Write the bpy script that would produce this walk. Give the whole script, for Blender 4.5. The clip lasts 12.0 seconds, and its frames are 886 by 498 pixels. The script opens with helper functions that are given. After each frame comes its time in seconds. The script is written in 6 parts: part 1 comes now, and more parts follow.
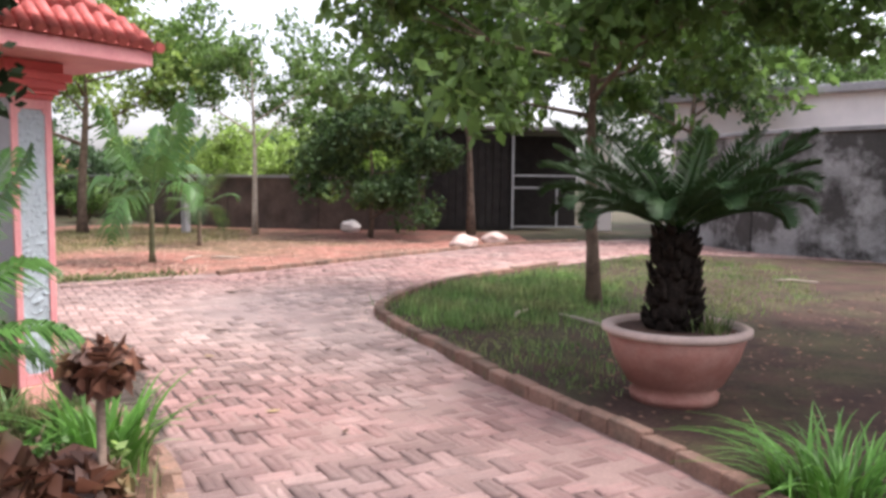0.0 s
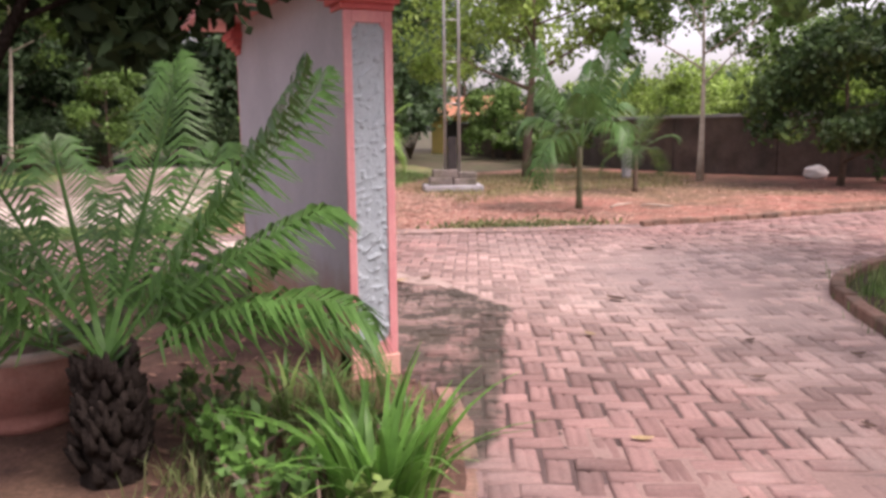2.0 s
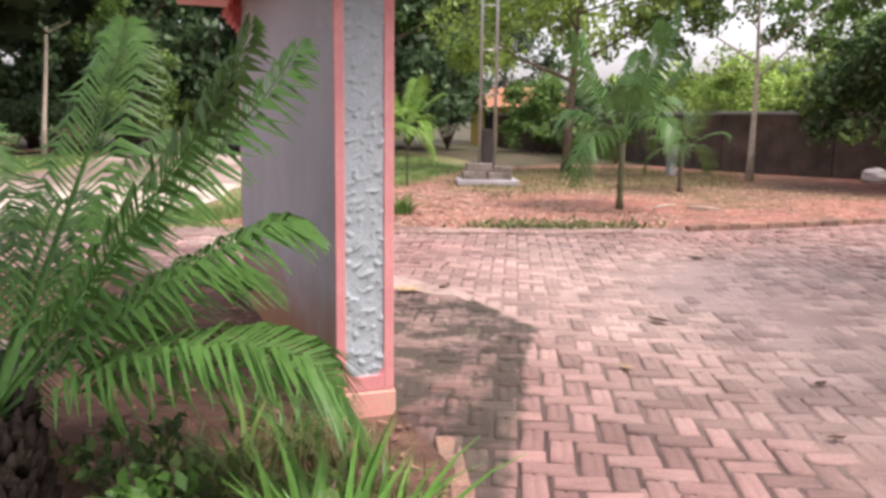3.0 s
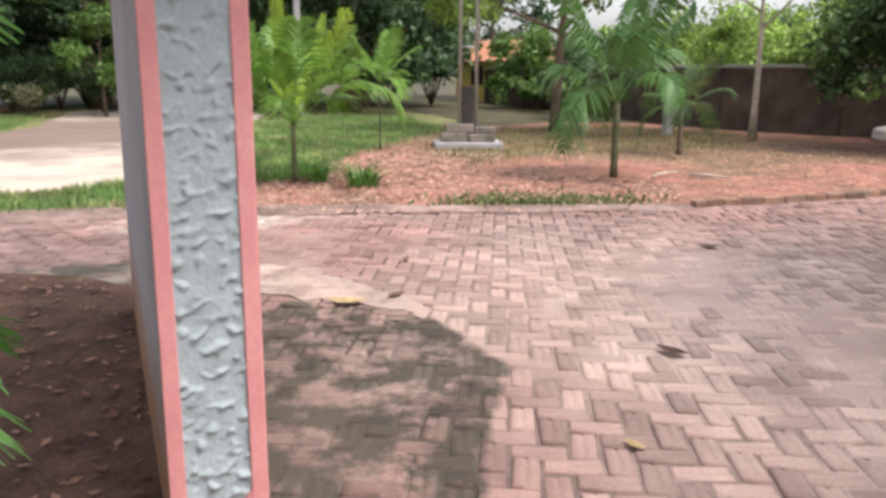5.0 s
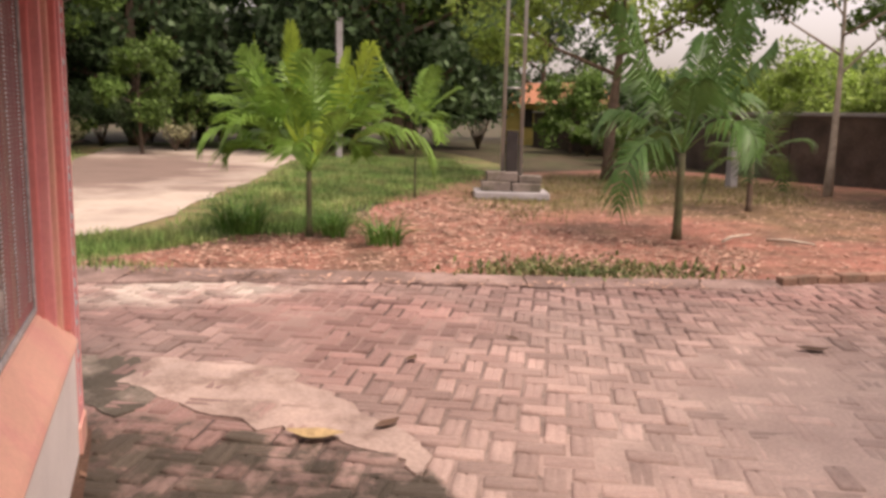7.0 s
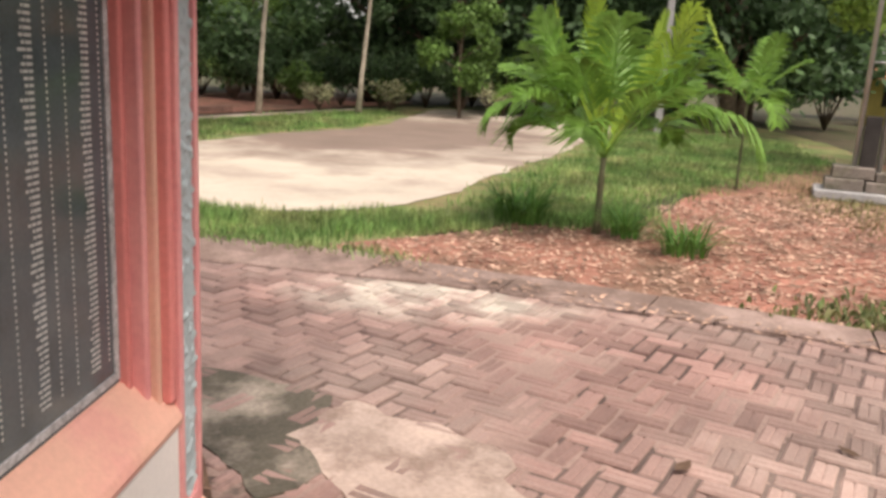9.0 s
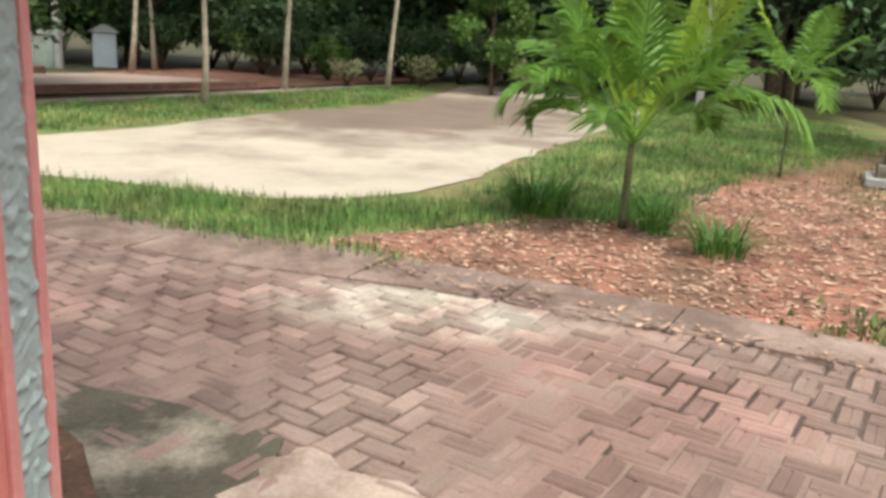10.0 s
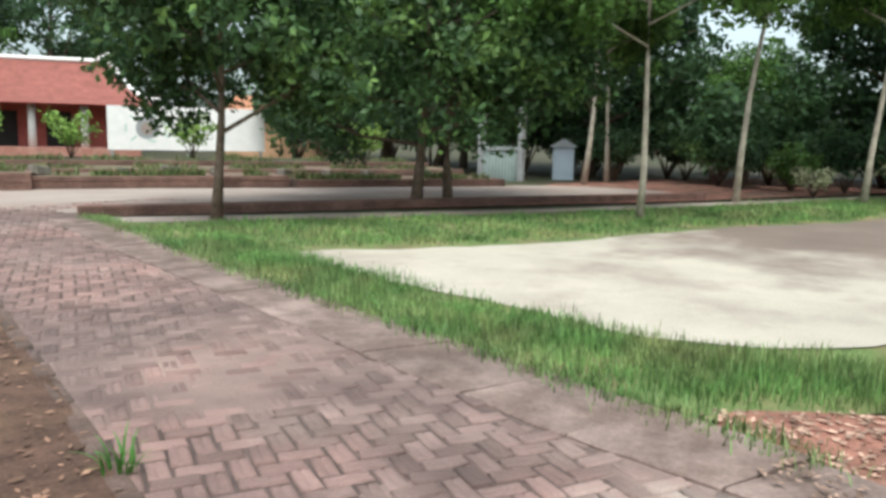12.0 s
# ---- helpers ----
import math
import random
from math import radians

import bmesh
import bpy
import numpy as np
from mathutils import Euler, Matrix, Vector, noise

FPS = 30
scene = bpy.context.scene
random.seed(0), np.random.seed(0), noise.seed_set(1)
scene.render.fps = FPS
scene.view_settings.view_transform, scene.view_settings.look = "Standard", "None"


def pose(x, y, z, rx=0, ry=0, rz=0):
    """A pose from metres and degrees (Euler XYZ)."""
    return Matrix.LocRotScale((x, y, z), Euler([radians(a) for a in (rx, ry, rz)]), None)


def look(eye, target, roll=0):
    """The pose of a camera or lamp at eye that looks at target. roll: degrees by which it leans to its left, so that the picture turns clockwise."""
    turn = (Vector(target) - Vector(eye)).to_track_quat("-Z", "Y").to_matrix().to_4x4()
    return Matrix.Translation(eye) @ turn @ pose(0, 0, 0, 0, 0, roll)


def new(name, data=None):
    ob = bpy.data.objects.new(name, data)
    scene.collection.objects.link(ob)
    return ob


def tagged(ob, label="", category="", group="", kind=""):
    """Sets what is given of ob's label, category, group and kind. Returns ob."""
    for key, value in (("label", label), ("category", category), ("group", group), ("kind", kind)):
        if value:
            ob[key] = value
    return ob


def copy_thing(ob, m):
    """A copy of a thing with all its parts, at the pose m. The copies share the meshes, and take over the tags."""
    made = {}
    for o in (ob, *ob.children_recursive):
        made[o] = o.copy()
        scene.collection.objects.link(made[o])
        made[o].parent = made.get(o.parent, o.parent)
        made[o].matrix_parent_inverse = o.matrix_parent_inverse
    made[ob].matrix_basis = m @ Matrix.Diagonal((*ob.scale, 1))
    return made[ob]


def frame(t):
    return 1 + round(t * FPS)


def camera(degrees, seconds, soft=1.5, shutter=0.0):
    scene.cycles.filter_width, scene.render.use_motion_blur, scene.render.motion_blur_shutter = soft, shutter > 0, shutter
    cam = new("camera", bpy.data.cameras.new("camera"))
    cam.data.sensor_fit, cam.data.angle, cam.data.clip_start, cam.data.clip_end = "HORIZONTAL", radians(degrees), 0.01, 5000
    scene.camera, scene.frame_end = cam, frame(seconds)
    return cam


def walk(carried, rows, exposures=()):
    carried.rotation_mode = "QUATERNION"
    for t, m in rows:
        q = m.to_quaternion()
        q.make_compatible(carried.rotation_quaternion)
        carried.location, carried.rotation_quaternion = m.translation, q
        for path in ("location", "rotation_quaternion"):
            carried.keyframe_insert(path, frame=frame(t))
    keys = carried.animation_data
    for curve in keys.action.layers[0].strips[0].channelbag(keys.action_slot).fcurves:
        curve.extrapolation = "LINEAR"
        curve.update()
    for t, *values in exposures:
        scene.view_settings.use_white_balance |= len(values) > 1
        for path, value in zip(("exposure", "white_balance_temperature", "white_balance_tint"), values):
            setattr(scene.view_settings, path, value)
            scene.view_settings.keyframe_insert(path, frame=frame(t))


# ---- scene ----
cam = camera(57.5, 12.0, soft=3.2)
PATH = [
    (0, (4.716, -2.808, 1.362), (3.616, -1.146, 1.202), 0.6),
    (0.3, (4.621, -2.615, 1.341), (3.343, -1.093, 1.119), 1.4),
    (0.5, (4.544, -2.457, 1.323), (3.226, -0.962, 1.153), 1.9),
    (1, (4.289, -2.101, 1.3), (2.72, -0.877, 1.093), 2.0),
    (1.5, (4.126, -1.794, 1.307), (2.411, -0.799, 1.052), 1.5),
    (2, (3.814, -1.494, 1.267), (2.017, -0.665, 0.973), -0.6),
    (2.5, (3.472, -1.288, 1.253), (1.651, -0.527, 0.928), -0.5),
    (3, (3.197, -1.068, 1.272), (1.367, -0.327, 0.956), 0.7),
    (3.2, (3.056, -0.988, 1.261), (1.236, -0.217, 0.951), 1.0),
    (4.8, (2.128, -0.392, 1.297), (0.309, 0.326, 0.877), 0.8),
    (5, (2.021, -0.34, 1.316), (0.219, 0.417, 0.892), 0.4),
    (5.5, (1.792, -0.147, 1.388), (0.017, 0.744, 1.15), 1.3),
    (6, (1.493, 0.041, 1.375), (-0.31, 0.902, 1.284), 0.5),
    (6.5, (1.17, 0.146, 1.385), (-0.645, 0.97, 1.226), 0.4),
    (7, (0.787, 0.331, 1.339), (-1.075, 0.985, 1.01), 1.4),
    (7.5, (0.423, 0.46, 1.29), (-1.513, 0.78, 0.901), 0.6),
    (7.7, (0.247, 0.571, 1.287), (-1.706, 0.78, 0.911), -0.3),
    (9.3, (-0.62, 0.821, 1.437), (-2.565, 0.699, 0.985), 3.5),
    (9.5, (-0.736, 0.852, 1.436), (-2.678, 0.719, 0.974), 3.4),
    (10, (-1.112, 0.984, 1.457), (-3.04, 0.8, 0.955), 3.4),
    (10.5, (-1.528, 1.03, 1.438), (-3.441, 0.79, 0.906), 3.9),
    (11, (-1.894, 1.099, 1.441), (-3.781, 0.669, 0.936), 3.4),
    (11.5, (-2.231, 1.138, 1.484), (-4.018, 0.343, 1.065), 2.6),
    (11.7, (-2.380, 1.071, 1.460), (-4.106, 0.121, 1.115), 2.1),
    (12, (-2.604, 0.971, 1.424), (-4.162, -0.25, 1.14), 1.3),
]
EXPOSURES = [(0.0, 1.68, 6350, 20), (0.3, 1.36, 6500, 20), (2.0, 1.3, 6750, 31), (3.0, 1.42, 6700, 24), (5.0, 1.32, 6500, 14), (5.4, 1.3, 6300, 0), (5.8, 1.2, 6300, 0), (6.2, 1.0, 7200, 16), (6.5, 0.92, 7600, 26), (7.0, 0.93, 7800, 28),
             (7.7, 1.1, 6900, 13), (9.4, 1.06, 7200, 13), (10.0, 1.02, 6800, 1), (10.5, 1.0, 6050, -5), (12.0, 0.98, 5950, -3)]
walk(cam, [(t, look(e, g, r)) for t, e, g, r in PATH], EXPOSURES)

# ---- light: bright overcast afternoon ----
world = bpy.data.worlds.new("sky")
scene.world = world
world.use_nodes = True
wt = world.node_tree
wt.nodes.clear()
sky = wt.nodes.new("ShaderNodeTexSky")
sky.sky_type = 'NISHITA'
sky.sun_disc = False
sky.sun_elevation = radians(58)
sky.sun_rotation = radians(52)
sky.air_density = 1.0
sky.dust_density = 4.0
sky.ozone_density = 1.0
bgn = wt.nodes.new("ShaderNodeBackground")
bgn.inputs["Strength"].default_value = 0.15
hsv = wt.nodes.new("ShaderNodeHueSaturation")
hsv.inputs["Saturation"].default_value = 0.35
won = wt.nodes.new("ShaderNodeOutputWorld")
wt.links.new(sky.outputs[0], hsv.inputs["Color"])
wt.links.new(hsv.outputs[0], bgn.inputs["Color"])
wt.links.new(bgn.outputs[0], won.inputs["Surface"])
sun = new("sun", bpy.data.lights.new("sun", "SUN"))
sun.data.energy = 1.05
sun.data.angle = radians(22)
sun.data.color = (1.0, 0.95, 0.87)
# the sun stands high over the open side of the memorial wall, behind thin cloud
sun.matrix_world = look((9, 7, 27), (0, 0, 0))

# ---- materials ----
def mat(name, base, rough=0.8, var=0.25, scale=6.0, fine=60.0, bump=0.15, bump_scale=40.0, tint=None, tint_scale=1.2,
        tint_amount=0.6, island=0.0, objvar=0.0, metal=0.0, spec=0.3, edge=(0.45, 0.62), coord="world", transl=0.0, stains=False, splash=False, zone=None):
    """A node material: base colour with noise at two scales, an optional second colour in stains, and bump."""
    m = bpy.data.materials.new(name)
    m.use_nodes = True
    nt = m.node_tree
    nt.nodes.clear()
    N, L = nt.nodes.new, nt.links.new
    out = N("ShaderNodeOutputMaterial")
    b = N("ShaderNodeBsdfPrincipled")
    b.inputs["Roughness"].default_value = rough
    b.inputs["Metallic"].default_value = metal
    b.inputs["Specular IOR Level"].default_value = spec
    if coord == "world":
        geo = N("ShaderNodeNewGeometry")
        co = geo.outputs["Position"]
    else:
        co = N("ShaderNodeTexCoord").outputs["Object"]

    def noise_node(s, detail=4.0, rough_=0.6):
        n = N("ShaderNodeTexNoise")
        n.inputs["Scale"].default_value = s
        n.inputs["Detail"].default_value = detail
        n.inputs["Roughness"].default_value = rough_
        L(co, n.inputs["Vector"])
        return n.outputs["Fac"]

    def mapped(v, a, b_, c, d):
        r = N("ShaderNodeMapRange")
        for i, x in enumerate((a, b_, c, d)):
            r.inputs[i + 1].default_value = x
        L(v, r.inputs[0])
        return r.outputs[0]

    def times(a, b_):
        q = N("ShaderNodeMath")
        q.operation = "MULTIPLY"
        L(a, q.inputs[0])
        L(b_, q.inputs[1])
        return q.outputs[0]

    val = times(mapped(noise_node(scale), 0.3, 0.7, 1 - var, 1 + var), mapped(noise_node(fine, 2.0), 0.3, 0.7, 1 - var * 0.6, 1 + var * 0.6))
    if island:
        g2 = N("ShaderNodeNewGeometry")
        val = times(val, mapped(g2.outputs["Random Per Island"], 0, 1, 1 - island, 1 + island))
    if objvar:
        oi = N("ShaderNodeObjectInfo")
        val = times(val, mapped(oi.outputs["Random"], 0, 1, 1 - objvar, 1 + objvar))
    col = N("ShaderNodeRGB")
    col.outputs[0].default_value = (*base, 1)
    c = col.outputs[0]
    if tint:
        mx = N("ShaderNodeMix")
        mx.data_type = "RGBA"
        f_ = mapped(noise_node(tint_scale, 6.0, 0.65), edge[0], edge[1], 0, tint_amount)
        L(f_, mx.inputs["Factor"])
        L(c, mx.inputs["A"])
        mx.inputs["B"].default_value = (*tint, 1)
        c = mx.outputs["Result"]
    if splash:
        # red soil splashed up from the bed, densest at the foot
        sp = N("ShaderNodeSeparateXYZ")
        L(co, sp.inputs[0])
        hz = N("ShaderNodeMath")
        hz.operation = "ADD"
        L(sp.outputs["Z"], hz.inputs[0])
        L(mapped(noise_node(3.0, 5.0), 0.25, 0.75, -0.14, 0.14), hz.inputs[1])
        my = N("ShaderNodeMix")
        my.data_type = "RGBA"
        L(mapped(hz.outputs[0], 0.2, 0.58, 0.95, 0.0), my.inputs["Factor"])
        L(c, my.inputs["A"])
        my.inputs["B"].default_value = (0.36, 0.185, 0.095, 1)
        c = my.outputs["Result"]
    if zone:
        # one broad stain with a soft ragged edge: centre, radii, colour
        zo = N("ShaderNodeVectorMath")
        zo.operation = "SUBTRACT"
        L(co, zo.inputs[0])
        zo.inputs[1].default_value = (*zone[0], 0)
        zd = N("ShaderNodeVectorMath")
        zd.operation = "DIVIDE"
        L(zo.outputs[0], zd.inputs[0])
        zd.inputs[1].default_value = (*zone[1], 50)
        zl = N("ShaderNodeVectorMath")
        zl.operation = "LENGTH"
        L(zd.outputs[0], zl.inputs[0])
        za = N("ShaderNodeMath")
        za.operation = "ADD"
        L(zl.outputs["Value"], za.inputs[0])
        L(mapped(noise_node(0.5, 6.0), 0.25, 0.75, -0.45, 0.45), za.inputs[1])
        zm = N("ShaderNodeMix")
        zm.data_type = "RGBA"
        L(mapped(za.outputs[0], 0.7, 1.15, 0.9, 0.0), zm.inputs["Factor"])
        L(c, zm.inputs["A"])
        zm.inputs["B"].default_value = (*zone[2], 1)
        c = zm.outputs["Result"]
    if stains:
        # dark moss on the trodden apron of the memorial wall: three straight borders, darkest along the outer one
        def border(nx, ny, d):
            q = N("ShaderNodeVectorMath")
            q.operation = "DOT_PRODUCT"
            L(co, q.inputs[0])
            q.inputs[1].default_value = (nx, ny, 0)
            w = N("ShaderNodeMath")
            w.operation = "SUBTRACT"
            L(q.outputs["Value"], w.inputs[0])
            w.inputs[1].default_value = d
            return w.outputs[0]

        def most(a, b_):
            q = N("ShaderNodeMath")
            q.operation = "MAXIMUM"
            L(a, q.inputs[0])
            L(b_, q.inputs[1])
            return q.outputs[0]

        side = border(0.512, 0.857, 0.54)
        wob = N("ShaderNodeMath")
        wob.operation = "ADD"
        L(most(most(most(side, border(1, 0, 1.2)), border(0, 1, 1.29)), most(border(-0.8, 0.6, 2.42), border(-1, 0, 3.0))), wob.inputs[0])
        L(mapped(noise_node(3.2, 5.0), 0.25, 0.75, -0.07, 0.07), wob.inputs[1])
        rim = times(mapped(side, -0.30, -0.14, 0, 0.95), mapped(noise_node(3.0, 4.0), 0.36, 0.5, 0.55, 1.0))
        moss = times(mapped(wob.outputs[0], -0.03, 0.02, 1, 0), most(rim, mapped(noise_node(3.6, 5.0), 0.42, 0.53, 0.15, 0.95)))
        sx = N("ShaderNodeSeparateXYZ")
        L(co, sx.inputs[0])
        # grey grime in broad patches on the south run of the path
        sy = sx.outputs["Y"]
        grime = times(mapped(noise_node(0.55, 5.0), 0.38, 0.56, 0.32, 0.9), most(mapped(sy, -0.8, 2.2, 1.0, 0.03), mapped(sx.outputs["X"], -3.9, -1.6, 0.55, 0.0)))
        # a spill of pale cement along the edging
        o2 = N("ShaderNodeVectorMath")
        o2.operation = "SUBTRACT"
        L(co, o2.inputs[0])
        o2.inputs[1].default_value = (-5.38, 0.5, 0)
        d2 = N("ShaderNodeVectorMath")
        d2.operation = "DIVIDE"
        L(o2.outputs[0], d2.inputs[0])
        d2.inputs[1].default_value = (0.5, 0.95, 50)
        l2_ = N("ShaderNodeVectorMath")
        l2_.operation = "LENGTH"
        L(d2.outputs[0], l2_.inputs[0])
        spill = times(mapped(l2_.outputs["Value"], 0.55, 1.15, 1, 0), mapped(noise_node(2.6, 5.0), 0.38, 0.58, 0.1, 0.95))
        # a broad paler tint, ragged in strength, on the dusty bend of the path
        o3 = N("ShaderNodeVectorMath")
        o3.operation = "SUBTRACT"
        L(co, o3.inputs[0])
        o3.inputs[1].default_value = (-0.9, 3.3, 0)
        d3 = N("ShaderNodeVectorMath")
        d3.operation = "DIVIDE"
        L(o3.outputs[0], d3.inputs[0])
        d3.inputs[1].default_value = (3.1, 2.5, 50)
        l3_ = N("ShaderNodeVectorMath")
        l3_.operation = "LENGTH"
        L(d3.outputs[0], l3_.inputs[0])
        worn = times(mapped(l3_.outputs["Value"], 0.5, 1.2, 1, 0), mapped(noise_node(1.4, 5.0), 0.35, 0.6, 0.55, 0.95))
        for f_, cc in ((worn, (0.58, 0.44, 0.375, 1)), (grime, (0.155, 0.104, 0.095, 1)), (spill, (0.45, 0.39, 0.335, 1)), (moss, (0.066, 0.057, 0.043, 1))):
            mz = N("ShaderNodeMix")
            mz.data_type = "RGBA"
            L(f_, mz.inputs["Factor"])
            L(c, mz.inputs["A"])
            mz.inputs["B"].default_value = cc
            c = mz.outputs["Result"]
    sc = N("ShaderNodeVectorMath")
    sc.operation = "SCALE"
    L(c, sc.inputs[0])
    L(val, sc.inputs["Scale"])
    L(sc.outputs[0], b.inputs["Base Color"])
    if bump:
        bp = N("ShaderNodeBump")
        bp.inputs["Strength"].default_value = bump
        bp.inputs["Distance"].default_value = 0.02
        L(noise_node(bump_scale, 4.0), bp.inputs["Height"])
        L(bp.outputs[0], b.inputs["Normal"])
    shader = b.outputs[0]
    if transl:
        tr = N("ShaderNodeBsdfTranslucent")
        L(sc.outputs[0], tr.inputs["Color"])
        ms = N("ShaderNodeMixShader")
        ms.inputs[0].default_value = transl
        L(shader, ms.inputs[1])
        L(tr.outputs[0], ms.inputs[2])
        shader = ms.outputs[0]
    L(shader, out.inputs["Surface"])
    return m


M_GROUND = mat("dry_ground", (0.075, 0.058, 0.036), 0.95, 0.35, 1.5, 30, 0.3, 20, tint=(0.045, 0.065, 0.022), tint_scale=0.5, tint_amount=0.8)
M_REDSOIL = mat("red_soil", (0.30, 0.135, 0.10), 0.95, 0.4, 3.0, 45, 0.6, 30, tint=(0.165, 0.105, 0.072), tint_scale=0.8, tint_amount=0.85, zone=((-12.6, 9.3), (5.5, 4.6), (0.165, 0.115, 0.062)))
M_BEDSOIL = mat("bed_soil", (0.105, 0.058, 0.042), 0.95, 0.4, 5.0, 50, 0.7, 30, tint=(0.14, 0.085, 0.052), tint_scale=1.6)
M_SAND = mat("pale_court", (0.455, 0.39, 0.325), 0.9, 0.12, 0.8, 40, 0.15, 30, tint=(0.30, 0.235, 0.195), tint_scale=0.45, tint_amount=0.75, edge=(0.5, 0.66), zone=((-19.0, -1.7), (6.6, 4.4), (0.17, 0.12, 0.10)))
M_LAWN = mat("lawn_soil", (0.125, 0.165, 0.055), 0.95, 0.3, 1.5, 40, 0.3, 30, tint=(0.26, 0.17, 0.10), tint_scale=0.8, tint_amount=0.7)
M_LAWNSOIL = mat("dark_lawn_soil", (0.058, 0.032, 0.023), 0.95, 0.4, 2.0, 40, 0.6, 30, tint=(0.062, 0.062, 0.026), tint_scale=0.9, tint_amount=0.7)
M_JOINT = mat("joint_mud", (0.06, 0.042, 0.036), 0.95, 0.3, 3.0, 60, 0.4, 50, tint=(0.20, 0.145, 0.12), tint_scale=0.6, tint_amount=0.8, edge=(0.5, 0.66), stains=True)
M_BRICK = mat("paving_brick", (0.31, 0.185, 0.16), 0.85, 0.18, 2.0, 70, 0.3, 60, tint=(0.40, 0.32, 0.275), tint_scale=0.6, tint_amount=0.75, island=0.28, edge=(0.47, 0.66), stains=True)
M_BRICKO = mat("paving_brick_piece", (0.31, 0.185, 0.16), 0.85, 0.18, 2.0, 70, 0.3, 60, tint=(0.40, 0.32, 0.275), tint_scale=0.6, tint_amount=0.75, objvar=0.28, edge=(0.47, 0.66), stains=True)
M_CEMENT = mat("old_cement", (0.28, 0.2, 0.175), 0.9, 0.25, 1.6, 40, 0.5, 30, objvar=0.12, tint=(0.155, 0.105, 0.088), tint_scale=2.2, tint_amount=0.9, edge=(0.4, 0.58))
M_APRON = mat("dirty_cement", (0.40, 0.305, 0.26), 0.9, 0.2, 2.0, 50, 0.5, 30, tint=(0.20, 0.14, 0.115), tint_scale=2.6, tint_amount=0.85, edge=(0.48, 0.62))
M_MOSSY = mat("mossy_cement", (0.27, 0.225, 0.185), 0.95, 0.3, 2.5, 50, 0.5, 30, tint=(0.075, 0.066, 0.05), tint_scale=2.2, tint_amount=0.95, edge=(0.36, 0.52))
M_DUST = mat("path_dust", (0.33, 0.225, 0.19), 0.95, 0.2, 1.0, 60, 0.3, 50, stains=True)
# distance haze is put in as a bluish cast, lit clumps as lighter tint
M_WOOD = mat("leaf_hazy_woods", (0.075, 0.13, 0.058), 0.5, 0.4, 0.4, 3, 0.0, island=0.55, transl=0.42, tint=(0.15, 0.22, 0.08), tint_scale=0.45, tint_amount=0.5, edge=(0.55, 0.68))
M_KERB = mat("kerb_brick", (0.25, 0.15, 0.11), 0.9, 0.3, 4.0, 50, 0.4, 40, tint=(0.13, 0.11, 0.08), tint_scale=3.0, objvar=0.2)
# kerb brick coloured dark to stand for the joint's shadow beside the path
M_KERBSHADE = mat("kerb_joint_shadow", (0.13, 0.085, 0.07), 0.95, 0.3, 4.0, 50, 0.4, 40, tint=(0.06, 0.05, 0.04), tint_scale=3.0, objvar=0.2)
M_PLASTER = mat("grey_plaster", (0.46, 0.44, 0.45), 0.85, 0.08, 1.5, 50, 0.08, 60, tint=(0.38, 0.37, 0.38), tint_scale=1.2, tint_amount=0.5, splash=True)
M_PINK = mat("pink_paint", (0.72, 0.30, 0.30), 0.6, 0.08, 3.0, 60, 0.05, 80, tint=(0.78, 0.45, 0.40), tint_scale=3.0, tint_amount=0.35)
M_ROSE = mat("rose_paint", (0.70, 0.24, 0.225), 0.6, 0.1, 3.0, 60, 0.05, 80)
M_RED = mat("red_paint", (0.66, 0.15, 0.14), 0.6, 0.1, 3.0, 60, 0.05, 80)
M_PEACH = mat("peach_paint", (0.70, 0.40, 0.31), 0.6, 0.08, 3.0, 60, 0.05, 80, tint=(0.68, 0.30, 0.28), tint_scale=4.0, tint_amount=0.5)
M_WHITE = mat("white_paint", (0.78, 0.72, 0.69), 0.7, 0.06, 3.0, 60, 0.05, 80)
M_STUCCO = mat("grey_stucco", (0.40, 0.46, 0.48), 0.9, 0.08, 14.0, 90, 0.15, 90)
M_STONE = mat("dark_polished_stone", (0.085, 0.108, 0.118), 0.08, 0.2, 8.0, 90, 0.0, spec=0.5)
M_LETTER = mat("engraved_letters", (0.55, 0.56, 0.55), 0.7, 0.1, 8.0, 60, 0.0)
M_FADED = mat("faded_print", (0.55, 0.60, 0.54), 0.8, 0.1, 4.0, 40, 0.0)
M_EDGE = mat("speckled_edging", (0.45, 0.45, 0.46), 0.6, 0.4, 40.0, 120, 0.2, 60)
M_TILE = mat("red_roof_tile", (0.50, 0.13, 0.11), 0.7, 0.2, 5.0, 50, 0.2, 60, island=0.15)
M_TERRA = mat("terracotta", (0.34, 0.15, 0.115), 0.75, 0.15, 5.0, 50, 0.1, 50, tint=(0.50, 0.30, 0.24), tint_scale=3.0, tint_amount=0.5)
M_RIM = mat("pale_rim", (0.55, 0.42, 0.36), 0.8, 0.12, 6.0, 50, 0.1, 50)
M_BARK = mat("bark", (0.16, 0.115, 0.085), 0.95, 0.35, 8.0, 60, 0.6, 40)
M_PALEBARK = mat("pale_bark", (0.42, 0.36, 0.29), 0.9, 0.25, 6.0, 60, 0.4, 40)
M_DARKTRUNK = mat("cycad_trunk", (0.028, 0.022, 0.018), 0.98, 0.4, 20.0, 80, 0.8, 40, spec=0.05)
# near-black green: the shade of the backlit low canopy is in the colour
M_LEAFSHADED = mat("leaf_shaded", (0.024, 0.04, 0.017), 0.7, 0.35, 0.7, 6, 0.0, island=0.5, transl=0.1, spec=0.12)
